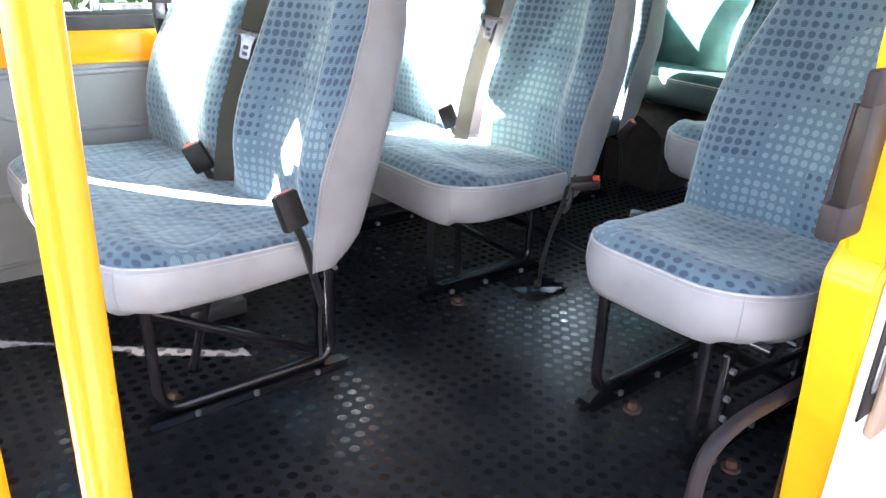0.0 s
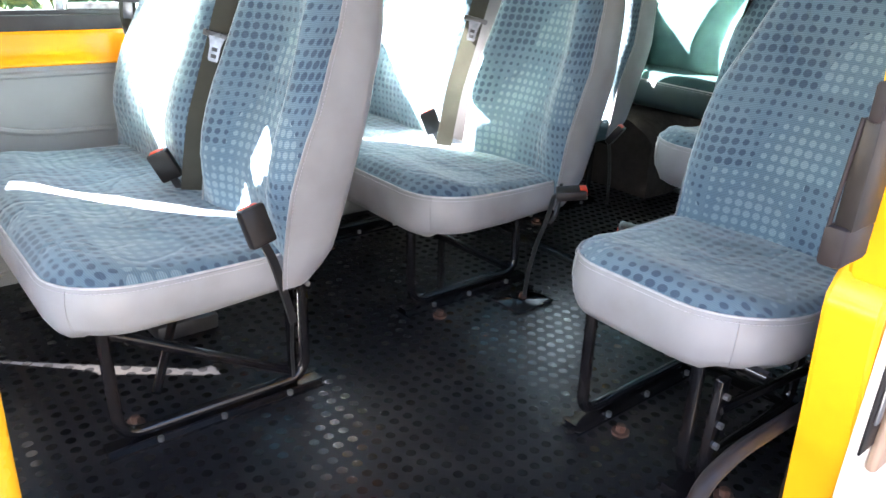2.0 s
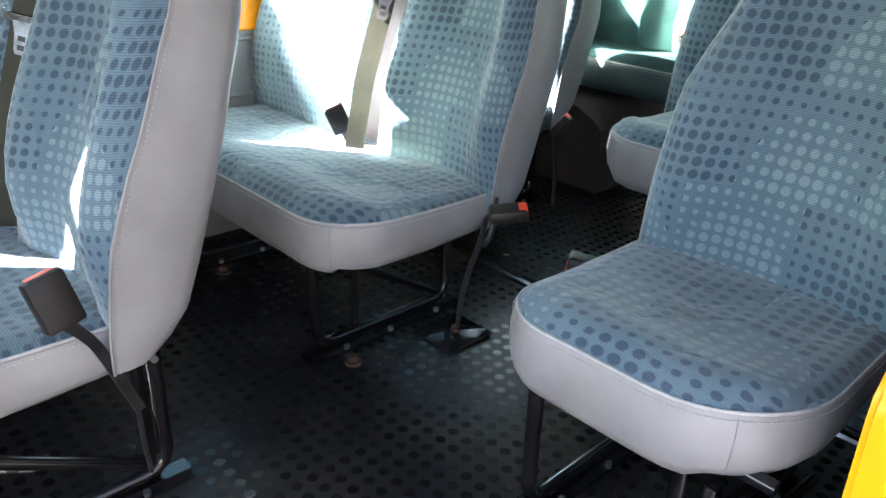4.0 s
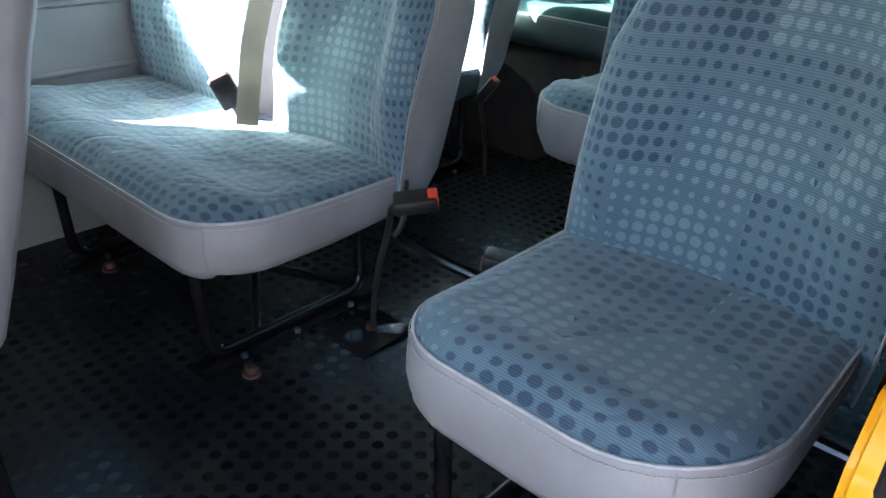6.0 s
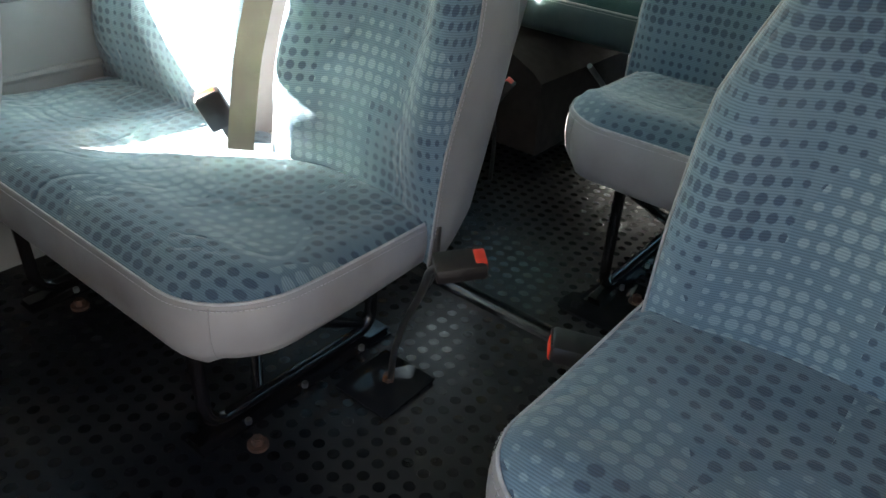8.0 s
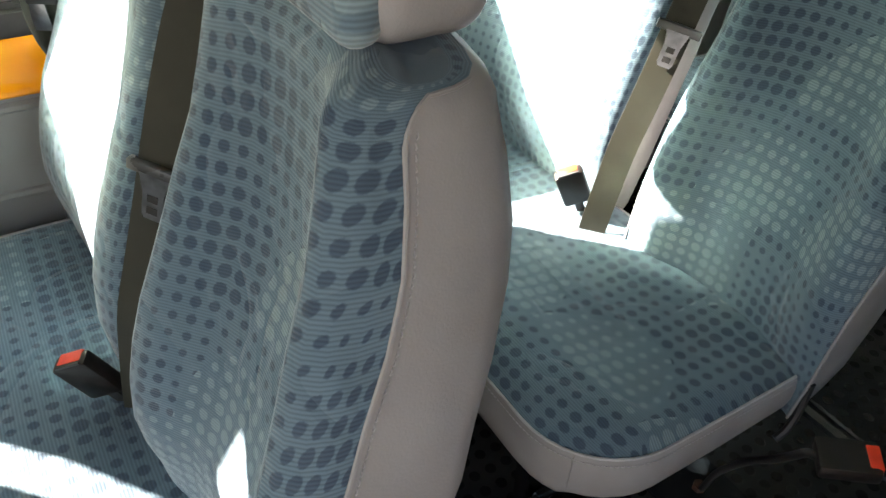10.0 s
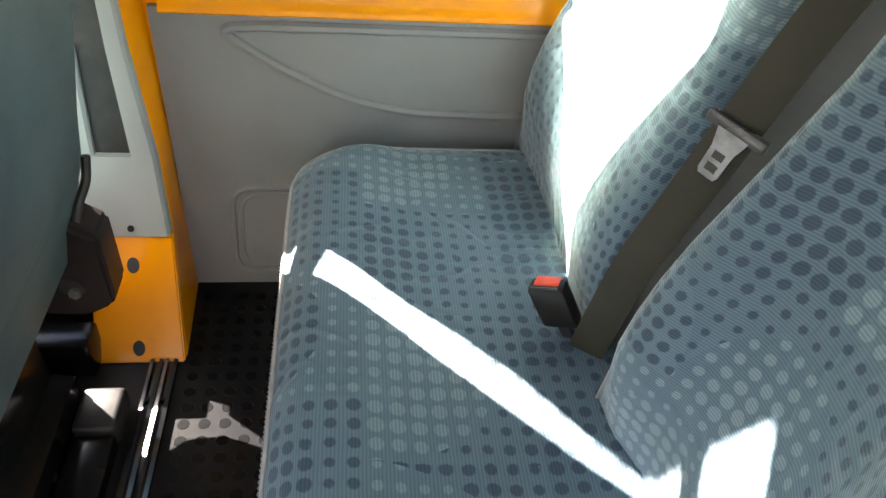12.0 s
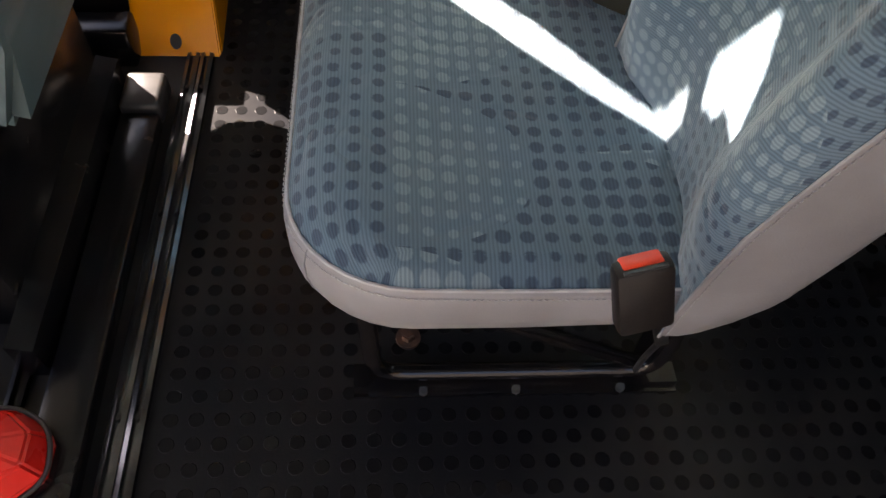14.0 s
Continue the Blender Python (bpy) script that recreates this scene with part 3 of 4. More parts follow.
first = double_seat(pose(0, -0.075, 0), (0.075, 0.775), 1)
buckle(first, (-0.055, 0.030, 0.200), (-0.182, -0.052, 0.507), 5, (-0.125, -0.028, 0.380), (-0.22, 0.26, 0.94))
part("cord", sweep(fillet([(-0.060, 0.026, 0.215), (-0.050, 0.050, 0.120), (-0.036, 0.070, 0.030)], 0.05), 0.0042, 8), BLACK_PLASTIC, first, "thin black anchor cord")
part("anchor_strap", sweep([(-0.030, 0.102, 0.290), (-0.022, 0.100, 0.030)], 0, flat=(0.011, 0.0015), up=(1, 0, 0)), BLACK_STEEL, first, "flat black anchor strap")
part("clip", cylinder((-0.031, 0.012, 0.292), 0.0055, 0.012, "Y", 10, 0.0015), ALUMINIUM, first, "bright fixing bolt")
second = double_seat(pose(0.825, -0.035, 0) @ Matrix.Diagonal((0.975, 1, 1.022, 1)), (0.195, 0.775), -1, 0.402, (0.71, -0.70, 0), 0.022)
copy_thing(second, pose(1.695, -0.882, 0) @ Matrix.Diagonal((1.02, 0.975, 1.13, 1)))
bench = copy_thing(second, pose(2.50, -0.03, 0.068))
tagged(bench, "rear double bus seat with dark teal vinyl front", "bus seat", "passenger seats")
for ob in bench.children:
    if ob.name.startswith(("cushion_skirt", "back_shell")):
        ob.data = ob.data.copy()
        ob.data.materials[0] = TEAL_VINYL
        tagged(ob, "dark teal vinyl")
    if ob.name.startswith(("cushion_cover", "backrest_cover")):
        ob.data = ob.data.copy()
        ob.data.materials[0] = TEAL_CLOTH
        tagged(ob, "plain dark teal cloth cover")
for y in (0.215, 0.775):
    part("riser", box((-0.45, y - 0.03, -0.068), (0.03, y + 0.03, -0.0005), 0.004), BLACK_STEEL, bench, "black steel riser")
single = seat_unit("single_seat", "single " + LABEL, "bus seat", 0.44, 1, "passenger seats", (0.14, 0.385), -1)
fourth = copy_thing(single, pose(1.615, 0.402, 0))
buckle(fourth, (-0.10, -0.040, 0.06), (-0.223, -0.151, 0.399), 20, (-0.19, -0.10, 0.22), (0.25, -0.45, 0.75), 0.006)
# Skirt swapped to dark teal; the darker colour stands for shade at this seat.
for ob in fourth.children:
    if ob.name.startswith("cushion_skirt"):
        ob.data = ob.data.copy()
        ob.data.materials[0] = TEAL_VINYL
        tagged(ob, "vinyl cushion skirt with its shade put in as dark teal")
single.matrix_basis = pose(0.835, -0.868, 0) @ Matrix.Diagonal((1.04, 1.02, 1.07, 1))
buckle(single, (-0.06, 0.44, 0.29), (-0.206, 0.513, 0.352), 60, (-0.10, 0.47, 0.33), (-0.50, 0.85, 0.12))


# ---- bus body ----
NEAR, FAR, CEIL, WINDOW_TOP = -0.90, 0.914, 1.48, 1.245
structure("floor", box((-2.3, NEAR - 0.02, -0.05), (3.2, FAR + 0.05, 0.0)), FLOOR, "black rubber bus floor, scuffed and shiny", "floor", False)
STEP = 0.0355
vs, fs = [], []
for ix in range(int((3.1 + 0.9) / STEP)):
    for iy in range(int((FAR - NEAR - 0.02) / STEP)):
        x, y = -0.70 + ix * STEP, NEAR + 0.03 + iy * STEP
        base, r = len(vs), 0.0112
        if 1.075 < x < 1.105:
            continue
        for rr, z in ((r, 0.0001), (r - 0.0008, 0.0005)):
            vs += [(x + rr * math.cos(math.tau * k / 10), y + rr * math.sin(math.tau * k / 10), z) for k in range(10)]
        fs += [(base + k, base + (k + 1) % 10, base + 10 + (k + 1) % 10, base + 10 + k) for k in range(10)]
        fs.append(tuple(base + 10 + k for k in range(10)))
me = bpy.data.meshes.new("floor_studs")
me.from_pydata(vs, [], fs)
me.materials.append(STUD)
tagged(new("floor_studs", me), "rows of round black rubber studs on the floor", "floor studs", kind="stuff")


def wall_with_windows(name, y_in, y_out, x0, x1, windows, label, mat):
    """Body side: lower panel, posts between the windows and a header, round the openings."""
    bm = bmesh.new()
    z0, z1 = 0.725, WINDOW_TOP
    box((x0, y_in, -0.55), (x1, y_out, z0), bm=bm)
    box((x0, y_in, z1), (x1, y_out, CEIL + 0.04), bm=bm)
    edge = x0
    for a, b in windows:
        box((edge, y_in, z0), (a, y_out, z1), bm=bm)
        edge = b
    box((edge, y_in, z0), (x1, y_out, z1), bm=bm)
    return structure(name, bm, mat, label, "wall", False)


FAR_WINDOWS = [(-0.595, 0.70), (0.86, 1.98), (2.10, 2.98)]
NEAR_WINDOWS = [(0.72, 1.90), (2.02, 2.98)]
REAR_WINDOWS = [(-0.80, -0.05), (0.05, 0.82)]
wall_with_windows("wall_offside", FAR + 0.012, FAR + 0.06, -0.84, 3.2, FAR_WINDOWS, "yellow painted steel bus side with windows", YELLOW)
wall_with_windows("wall_nearside", NEAR - 0.095, NEAR - 0.012, 0.60, 3.2, NEAR_WINDOWS, "dark lined bus side with windows", DARK_TRIM)
structure("wall_cab", box((-2.3, NEAR - 0.05, -0.55), (-0.80, NEAR - 0.004, 0.68), bm=box((-2.3, NEAR - 0.05, 1.45), (-0.80, NEAR - 0.004, CEIL + 0.04))), PALE_TRIM, "pale grey trimmed cab side", "wall", False)
rear = box((3.15, NEAR, -0.5), (3.2, FAR, 0.75), bm=box((3.15, NEAR, WINDOW_TOP), (3.2, FAR, CEIL)))
for a, b in ((NEAR, -0.80), (-0.05, 0.05), (0.82, FAR)):
    box((3.15, a, 0.75), (3.2, b, WINDOW_TOP), bm=rear)
structure("wall_rear", rear, PALE_TRIM, "pale grey lined rear doors with windows", "wall", False)
for k, (a, b) in enumerate(REAR_WINDOWS):
    w = tagged(thing(f"window_{k + 6}", "rear door window in a black rubber seal", "window"), kind="structure")
    pane = part("pane", box((3.170, a, 0.75), (3.174, b, WINDOW_TOP)), GLASS, w, smooth=False)
    pane.visible_shadow = False
    ring = fillet([(3.160, a + 0.2, 0.755), (3.160, b - 0.005, 0.755), (3.160, b - 0.005, WINDOW_TOP - 0.005), (3.160, a + 0.005, WINDOW_TOP - 0.005), (3.160, a + 0.005, 0.755), (3.160, a + 0.2, 0.755)], 0.05)
    part("window_frame", sweep(ring, 0, flat=(0.016, 0.014), up=(1, 0, 0)), RUBBER, w, "black rubber window seal")
structure("wall_cab_offside", box((-2.3, FAR + 0.012, -0.55), (-1.85, FAR + 0.06, CEIL), bm=box((-1.85, FAR + 0.012, 1.335), (-0.84, FAR + 0.06, CEIL))), TRIM, "grey trimmed cab side round the open driver door", "wall", False)
structure("trim_near", prism([(0.40, NEAR - 0.012), (0.64, NEAR), (3.15, NEAR), (3.15, NEAR - 0.012)], 0.0, 0.72, "z"), DARK_TRIM, "dark plastic lower side trim", "panel", False)
structure("wall_front", box((-2.35, NEAR, -0.5), (-2.3, FAR, 0.64), bm=box((-2.35, NEAR, 1.46), (-2.3, FAR, CEIL))), TRIM, "grey dashboard wall under the windscreen", "wall", False)
structure("ceiling", box((-2.35, NEAR - 0.05, CEIL), (3.2, FAR + 0.06, CEIL + 0.04)), LINING, "pale fabric roof lining", "ceiling", False)
for k, (a, b) in enumerate(FAR_WINDOWS + NEAR_WINDOWS):
    near = k >= len(FAR_WINDOWS)
    y = NEAR - 0.028 if near else FAR + 0.036
    s = -1 if near else 1
    w = thing(f"window_{k + 1}", "bus side window in a black rubber seal", "window", (0, 0, 0))
    w["kind"] = "structure"
    pane = part("pane", box((a, y - 0.002, 0.725), (b, y + 0.002, WINDOW_TOP)), GLASS, w, smooth=False)
    pane.visible_shadow = False
    ring = fillet([(a + 0.2, y, 0.725), (b, y, 0.725), (b, y, WINDOW_TOP), (a, y, WINDOW_TOP), (a, y, 0.725), (a + 0.2, y, 0.725)], 0.05)
    part("window_frame", sweep(ring, 0, flat=(0.017, 0.014), up=(0, 1, 0)), RUBBER, w, "black rubber window seal")
    if k == 0:
        bars = box((-0.202, y - 0.007, 0.735), (-0.180, y + 0.006, 1.23), 0.003)
        box((-0.175, y - 0.012, 0.738), (0.685, y + 0.008, 0.756), 0.003, bars)
        box((0.667, y - 0.012, 0.738), (0.685, y + 0.008, 1.23), 0.003, bars)
        part("slider_frame", bars, ALUMINIUM, w, "aluminium sliding window frame")

# far side trim: grey moulded panels below a yellow sill
panel = structure("trim_panel", box((-0.73, FAR, 0.0), (3.15, FAR + 0.012, 0.605)), TRIM, "grey moulded lower side panel", "panel", False)
sill = prism([(FAR + 0.014, 0.600), (FAR - 0.014, 0.600), (FAR - 0.018, 0.604), (FAR - 0.017, 0.610), (FAR - 0.013, 0.615), (FAR - 0.006, 0.632), (FAR - 0.002, 0.648), (FAR + 0.000, 0.656), (FAR + 0.0015, 0.676), (FAR + 0.006, 0.690), (FAR + 0.014, 0.700)], -0.71, 3.15)
structure("trim_sill", sill, YELLOW, "glossy yellow window sill", "sill")
structure("trim_seal", box((-0.70, FAR + 0.004, 0.686), (3.15, FAR + 0.030, 0.728), 0.006), RUBBER, "black rubber strip below the window", "seal")


def ridge(name, pts, r=0.010):
    return tagged(link(name, sweep([(x, FAR + 0.0015, z) for x, _, z in fillet([(x, 0, z) for x, z in pts], 0.05, 6)], r, 8), TRIM), "moulded rib in the grey side panel", "trim", kind="structure")


ridge("trim_rib", [(0.75, 0.418), (-0.07, 0.416), (-0.30, 0.420), (-0.42, 0.448), (-0.54, 0.510), (-0.625, 0.572), (-0.56, 0.578), (0.75, 0.578)])
ridge("trim_pocket", [(0.05, 0.250), (-0.635, 0.250), (-0.645, 0.034), (0.05, 0.034)], 0.008)
ridge("trim_pocket", [(0.05, 0.236), (-0.618, 0.236), (-0.628, 0.048), (0.05, 0.048)], 0.005)

# pillar behind the driver's door, with the belt reel cover on it
pillar = thing("belt_pillar", "yellow door pillar with a pale grey belt reel cover", "pillar")


def tapered(rings):
    """A skin over level outlines given as (z, points)."""
    bm = bmesh.new()
    vs = [[bm.verts.new((x, y, z)) for x, y in pts] for z, pts in rings]
    n = len(vs[0])
    for lo, hi in zip(vs, vs[1:]):
        for i in range(n):
            bm.faces.new((lo[i], lo[(i + 1) % n], hi[(i + 1) % n], hi[i]))
    bm.faces.new(vs[0][::-1])
    bm.faces.new(vs[-1])
    return bm


def lean(z):
    """Front of the pillar: a sloping foot, then nearly upright."""
    return 0.695 + 0.634 * z if z < 0.205 else min(0.890, 0.825 + 0.12 * (z - 0.205))


WALL_X = ((0.0, -0.728), (0.53, -0.735), (0.66, -0.744), (1.5, -0.748))
FACE_X = ((0.0, -0.718), (0.205, -0.735), (0.40, -0.738), (0.55, -0.758), (0.68, -0.767), (1.5, -0.770))
EDGE_X = ((0.0, -0.884), (0.205, -0.885), (0.50, -0.880), (0.65, -0.835), (0.865, -0.832), (1.054, -0.902), (1.155, -0.918), (1.5, -0.912))
rings = []
for z in (0.0, 0.205, 0.40, 0.55, 0.68, 0.75, 0.87, 1.05, 1.16, CEIL):
    y = lean(z) + 0.010
    rings.append((z, [(lerp_table(EDGE_X, z) - 0.003, FAR + 0.012), (lerp_table(EDGE_X, z) + 0.7 * (FAR + 0.012 - y) * min(1.0, max(0.0, (z - 0.6) / 0.1)), y), (lerp_table(FACE_X, z) - 0.006, y), (lerp_table(FACE_X, z), y + 0.006), (lerp_table(WALL_X, z), FAR + 0.012)]))
part("post", tapered(rings), YELLOW, pillar, "yellow painted steel post")
bm = tapered([(0.002, [(-0.885, 0.690), (-0.718, 0.690), (-0.718, 0.706), (-0.885, 0.706)]), (0.207, [(-0.868, 0.820), (-0.733, 0.820), (-0.733, 0.836), (-0.868, 0.836)])])
bmesh.ops.bevel(bm, geom=bm.edges[:], offset=0.003, segments=2, affect="EDGES")
foot = part("foot_plate", bm, YELLOW, pillar, "sloping yellow foot plate with two holes")
for x, z in ((-0.805, 0.160), (-0.801, 0.027)):
    disc = turned(cylinder((0, 0, 0), 0.013, 0.003, "Z", 20), pose(x, lean(z) - 0.0055, z, 57.6, 0, 0) @ Matrix.Diagonal((0.85, 1.15, 1, 1)))
    part("hole", disc, RUBBER, foot, "oval bolt hole")
bm = bmesh.new()
for z0, z1, xl0, xr0, xl1, xr1 in ((0.210, 0.370, -0.892, -0.736, -0.892, -0.740), (0.370, 0.56, -0.892, -0.840, -0.885, -0.838), (0.370, 0.56, -0.779, -0.740, -0.789, -0.760), (0.56, 0.78, -0.789, -0.760, -0.792, -0.770)):
    rings = []
    for z, xl, xr in ((z0, xl0, xr0), (z1, xl1, xr1)):
        y = lean(z) - 0.012
        rings.append((z, [(xl, y + 0.024), (xl, y), (xr - 0.005, y), (xr, y + 0.005), (xr, y + 0.024)]))
    solid = tapered(rings)
    me = bpy.data.meshes.new("tmp")
    solid.to_mesh(me)
    bm.from_mesh(me)
    solid.free()
    bpy.data.meshes.remove(me)
cover = part("reel_cover", bm, PALE_TRIM, pillar, "pale grey plastic belt reel cover", smooth=False)
part("slot", tapered([(z, [(-0.842, lean(z) + 0.002), (-0.778, lean(z) + 0.002), (-0.778, lean(z) + 0.008), (-0.842, lean(z) + 0.008)]) for z in (0.366, 0.66)]), BLACK_PLASTIC, cover, smooth=False)
belt = sweep([(-0.850, 0.915, 1.21), (-0.880, 0.872, 1.105), (-0.895, 0.835, 1.03), (-0.93, 0.77, 0.95)], 0, flat=(0.017, 0.0012), up=(0.316, 0.776, -0.51))
part("belt", belt, WEBBING, pillar, "dark driver's seat belt webbing")
# Unseen bar, added only to cast the gap in the sun stripe.
part("shade_bar", sweep([(-0.842, 0.905, 0.700), (-1.02, 0.905, 0.795)], 0.021, 10), BLACK_STEEL, pillar)
part("screw", cylinder((-0.802, 0.815, 0.228), 0.006, 0.006, "Y"), BLACK_PLASTIC, cover)

# near side: pole, door pillars
pole = thing("grab_pole", "bright yellow round grab pole in the doorway", "grab pole", (-0.702, -0.808, 0))
part("tube", sweep([(0, 0, -0.02), (0, 0, CEIL)], 0.0190, 24), POLE_YELLOW, pole)
part("flange", cylinder((0, 0, 0.004), 0.035, 0.008, n=20, bevel=0.002), POLE_YELLOW, pole)
front_post = thing("front_door_post", "beige trimmed front door post with an orange edge", "pillar")
part("trim", prism([(-0.97, -0.90), (-0.82, -0.90), (-0.795, -0.93), (-0.795, -1.0), (-0.97, -1.0)], -0.5, CEIL, "z"), LINING, front_post)
part("edge_strip", sweep([(-0.790, -0.945, -0.5), (-0.790, -0.945, CEIL)], 0.010), YELLOW, front_post)
rear_post = thing("rear_door_post", "yellow rear door post, wider below the waist", "pillar")
bm = prism([(0.425, -0.10), (0.420, 0.02), (0.384, 0.29), (0.345, 0.49), (0.345, 0.52), (0.385, 0.575), (0.62, 0.575), (0.62, -0.10)], -1.0, -0.915, "y")
bmesh.ops.bevel(bm, geom=bm.edges[:], offset=0.008, segments=3, affect="EDGES")
post = part("lower_post", bm, POST_YELLOW, rear_post)
bm = prism([(0.350, 0.55), (0.335, 0.62), (0.308, 0.75), (0.290, 0.86), (0.275, CEIL), (0.62, CEIL), (0.62, 0.55)], -1.0, -0.935, "y")
bmesh.ops.bevel(bm, geom=bm.edges[:], offset=0.008, segments=3, affect="EDGES")
part("upper_post", bm, POST_YELLOW, rear_post)
part("outer_panel", box((0.36, -1.015, -0.55), (3.2, -1.0005, 0.70), 0.004), CREAM, rear_post, "cream white outer body panel")
lock = part("lock_recess", box((0.364, -1.019, 0.28), (0.424, -1.0145, 0.47), 0.002), BUCKLE_PLASTIC, rear_post, "dark brown door lock recess")
part("latch", box((0.380, -1.024, 0.33), (0.398, -1.018, 0.42), 0.003), ALUMINIUM, lock)
part("lock_cover", box((0.412, -1.034, 0.23), (0.520, -1.016, 0.475), 0.009, seg=3), LOCK_BEIGE, lock, "rounded beige lock cover")
reel = thing("belt_reel_cover", "grey belt reel cover with a black slot on the door post", "reel cover", (0, 0, 0))
part("body", box((0.200, -0.977, 0.61), (0.285, -0.945, 0.665), 0.008), DARK_TRIM, reel)
part("cap", box((0.205, -0.977, 0.795), (0.282, -0.960, 0.845), 0.006), DARK_TRIM, reel)
# No real recess: the near-black block stands for shade inside the slot.
part("slot", box((0.209, -0.977, 0.66), (0.280, -0.954, 0.80), 0.002), BUCKLE_PLASTIC, reel, "solid dark block for the shade in the belt slot")
part("slot_side", sweep([(0.208, -0.949, 0.660), (0.208, -0.956, 0.800)], 0.0030, 8), DARK_TRIM, reel)
hoop = thing("step_handle", "black steel hoop handle beside the door step", "handle")
part("tube", sweep(fillet([(0.120, -0.895, -0.02), (0.135, -0.895, 0.245), (0.24, -0.89, 0.262), (0.52, -0.88, 0.235)], 0.07, 8), 0.0135, 12), DARK_TRIM, hoop)
rack = thing("seat_bracket", "black bolted steel bracket under the single seat", "bracket")
part("upright", box((0.395, -0.775, 0.0), (0.425, -0.757, 0.27), 0.003), BLACK_STEEL, rack)
for z in (0.09, 0.205):
    part("rung", sweep([(0.41, -0.77, z), (0.80, -0.79, z - 0.02)], 0.010), BLACK_STEEL, rack)
for z in (0.03, 0.13, 0.175, 0.237):
    part("bolt", cylinder((0.410, -0.779, z), 0.007, 0.010, "Y", 6), ALUMINIUM, rack)

# floor joint strip across the bus behind the second row
strip = thing("floor_rail", "worn aluminium seat rail across the floor", "rail")
part("track", prism([(1.066, 0), (1.070, 0.008), (1.080, 0.010), (1.084, 0.004), (1.096, 0.004), (1.100, 0.010), (1.110, 0.008), (1.114, 0)], NEAR, FAR, "y"), RAIL_BRIGHT, strip, smooth=False)
for i, x in enumerate((-0.742, -0.768, -0.915)):
    r = thing("front_rail", "black seat rail across the floor behind the driver", "rail", group="front rails")
    part("track", prism([(x - 0.012, 0), (x - 0.012, 0.012), (x - 0.005, 0.014), (x - 0.004, 0.005), (x + 0.004, 0.005), (x + 0.005, 0.014), (x + 0.012, 0.012), (x + 0.012, 0)], -0.60, 0.692, "y"), RAIL_BRIGHT if i < 2 else RAIL_STEEL, r, smooth=False)
    for y in (-0.42, -0.05, 0.30, 0.60):
        part("bolt", cylinder((x, y, 0.008), 0.0055, 0.007, n=6), RAIL_STEEL, r)

# anchor plate in the aisle with its cable buckle, beside the second row
plate = thing("anchor_plate", "square black steel floor plate with a belt anchor", "floor plate")
part("sheet", turned(box((-0.072, -0.065, 0.0), (0.072, 0.065, 0.006), 0.0015), pose(0.732, 0.037, 0.0023, 0, -1.6, 0)), GLOSS_STEEL, plate)
part("bolt", cylinder((0.740, 0.036, 0.014), 0.012, 0.018, n=6, bevel=0.002), RUST, plate)
buckle(plate, (0.737, 0.028, 0.02), (0.676, -0.196, 0.410), 70, None, (0.70, -0.68, 0.14), 0.0062, ((0.722, 0.010, 0.102), (0.690, -0.038, 0.214), (0.658, -0.095, 0.310), (0.632, -0.130, 0.385)))
plate2 = thing("anchor_plate", "rounded black steel floor plate with a bolt", "floor plate")
part("sheet", prism([(1.186, -0.085), (1.196, -0.066), (1.216, -0.060), (1.262, -0.066), (1.275, -0.088), (1.375, -0.096), (1.405, -0.12), (1.405, -0.34), (1.19, -0.34)], 0.0, 0.006, "z"), GLOSS_STEEL, plate2, smooth=False)
part("bolt", cylinder((1.219, -0.102, 0.014), 0.015, 0.018, n=6, bevel=0.002), GLOSS_STEEL, plate2)

lever = part("recline_lever", sweep(fillet([(-0.085, -0.020, 0.375), (-0.090, -0.024, 0.315), (-0.100, -0.024, 0.285), (-0.118, -0.022, 0.272)], 0.02), 0.0065, 8), BLACK_PLASTIC, second, "black hooked recline lever")
for y in (0.345, 0.410):
    r = thing("floor_rail", "bright aluminium seat rail beside the wheel arch", "rail", group="rear rails")
    part("track", prism([(y - 0.014, 0), (y - 0.014, 0.014), (y - 0.005, 0.016), (y - 0.004, 0.006), (y + 0.004, 0.006), (y + 0.005, 0.016), (y + 0.014, 0.014), (y + 0.014, 0)], 2.06, 2.56), ALUMINIUM, r, smooth=False)
part("stay", sweep([(-0.44, 0.425, 0.19), (-0.10, 0.435, -0.045)], 0.009), CHROME, bench, "bright steel stay")

# driver's seat and its pedestal
driver = thing("driver_seat", "driver seat with dark teal vinyl back on a black pedestal", "driver seat", (0.024, 0, 0))
bm = prism([(-1.03, 0.33), (-0.88, 0.27), (-0.850, 0.42), (-0.843, 0.50), (-0.837, 0.57), (-0.833, 0.63), (-0.828, 0.74), (-0.825, 0.85), (-0.835, 1.00), (-0.85, 1.10), (-0.885, 1.135), (-0.94, 1.10), (-0.985, 0.80), (-1.0, 0.66), (-1.008, 0.55), (-1.018, 0.44)], 0.22, 0.800, "y")
bmesh.ops.bevel(bm, geom=bm.edges[:], offset=0.022, segments=4, affect="EDGES")
for v in bm.verts:
    if v.co.y > 0.6:
        v.co.y += float(np.interp(v.co.z, (0.25, 0.40, 0.45, 0.53, 0.62, 0.74, 1.0, 1.14), (-0.070, -0.055, -0.050, -0.030, 0.010, 0.022, 0.007, -0.030)))
        v.co.y += 0.042 * min(1.0, max(0.0, (-0.838 - v.co.x) / 0.04)) * min(1.0, max(0.0, (v.co.z - 0.88) / 0.1))
part("backrest", bm, TEAL_VINYL, driver, "dark teal vinyl backrest")
part("cushion", box((-1.48, 0.20, 0.30), (-1.00, 0.80, 0.42), 0.04, seg=3), TEAL_VINYL, driver)
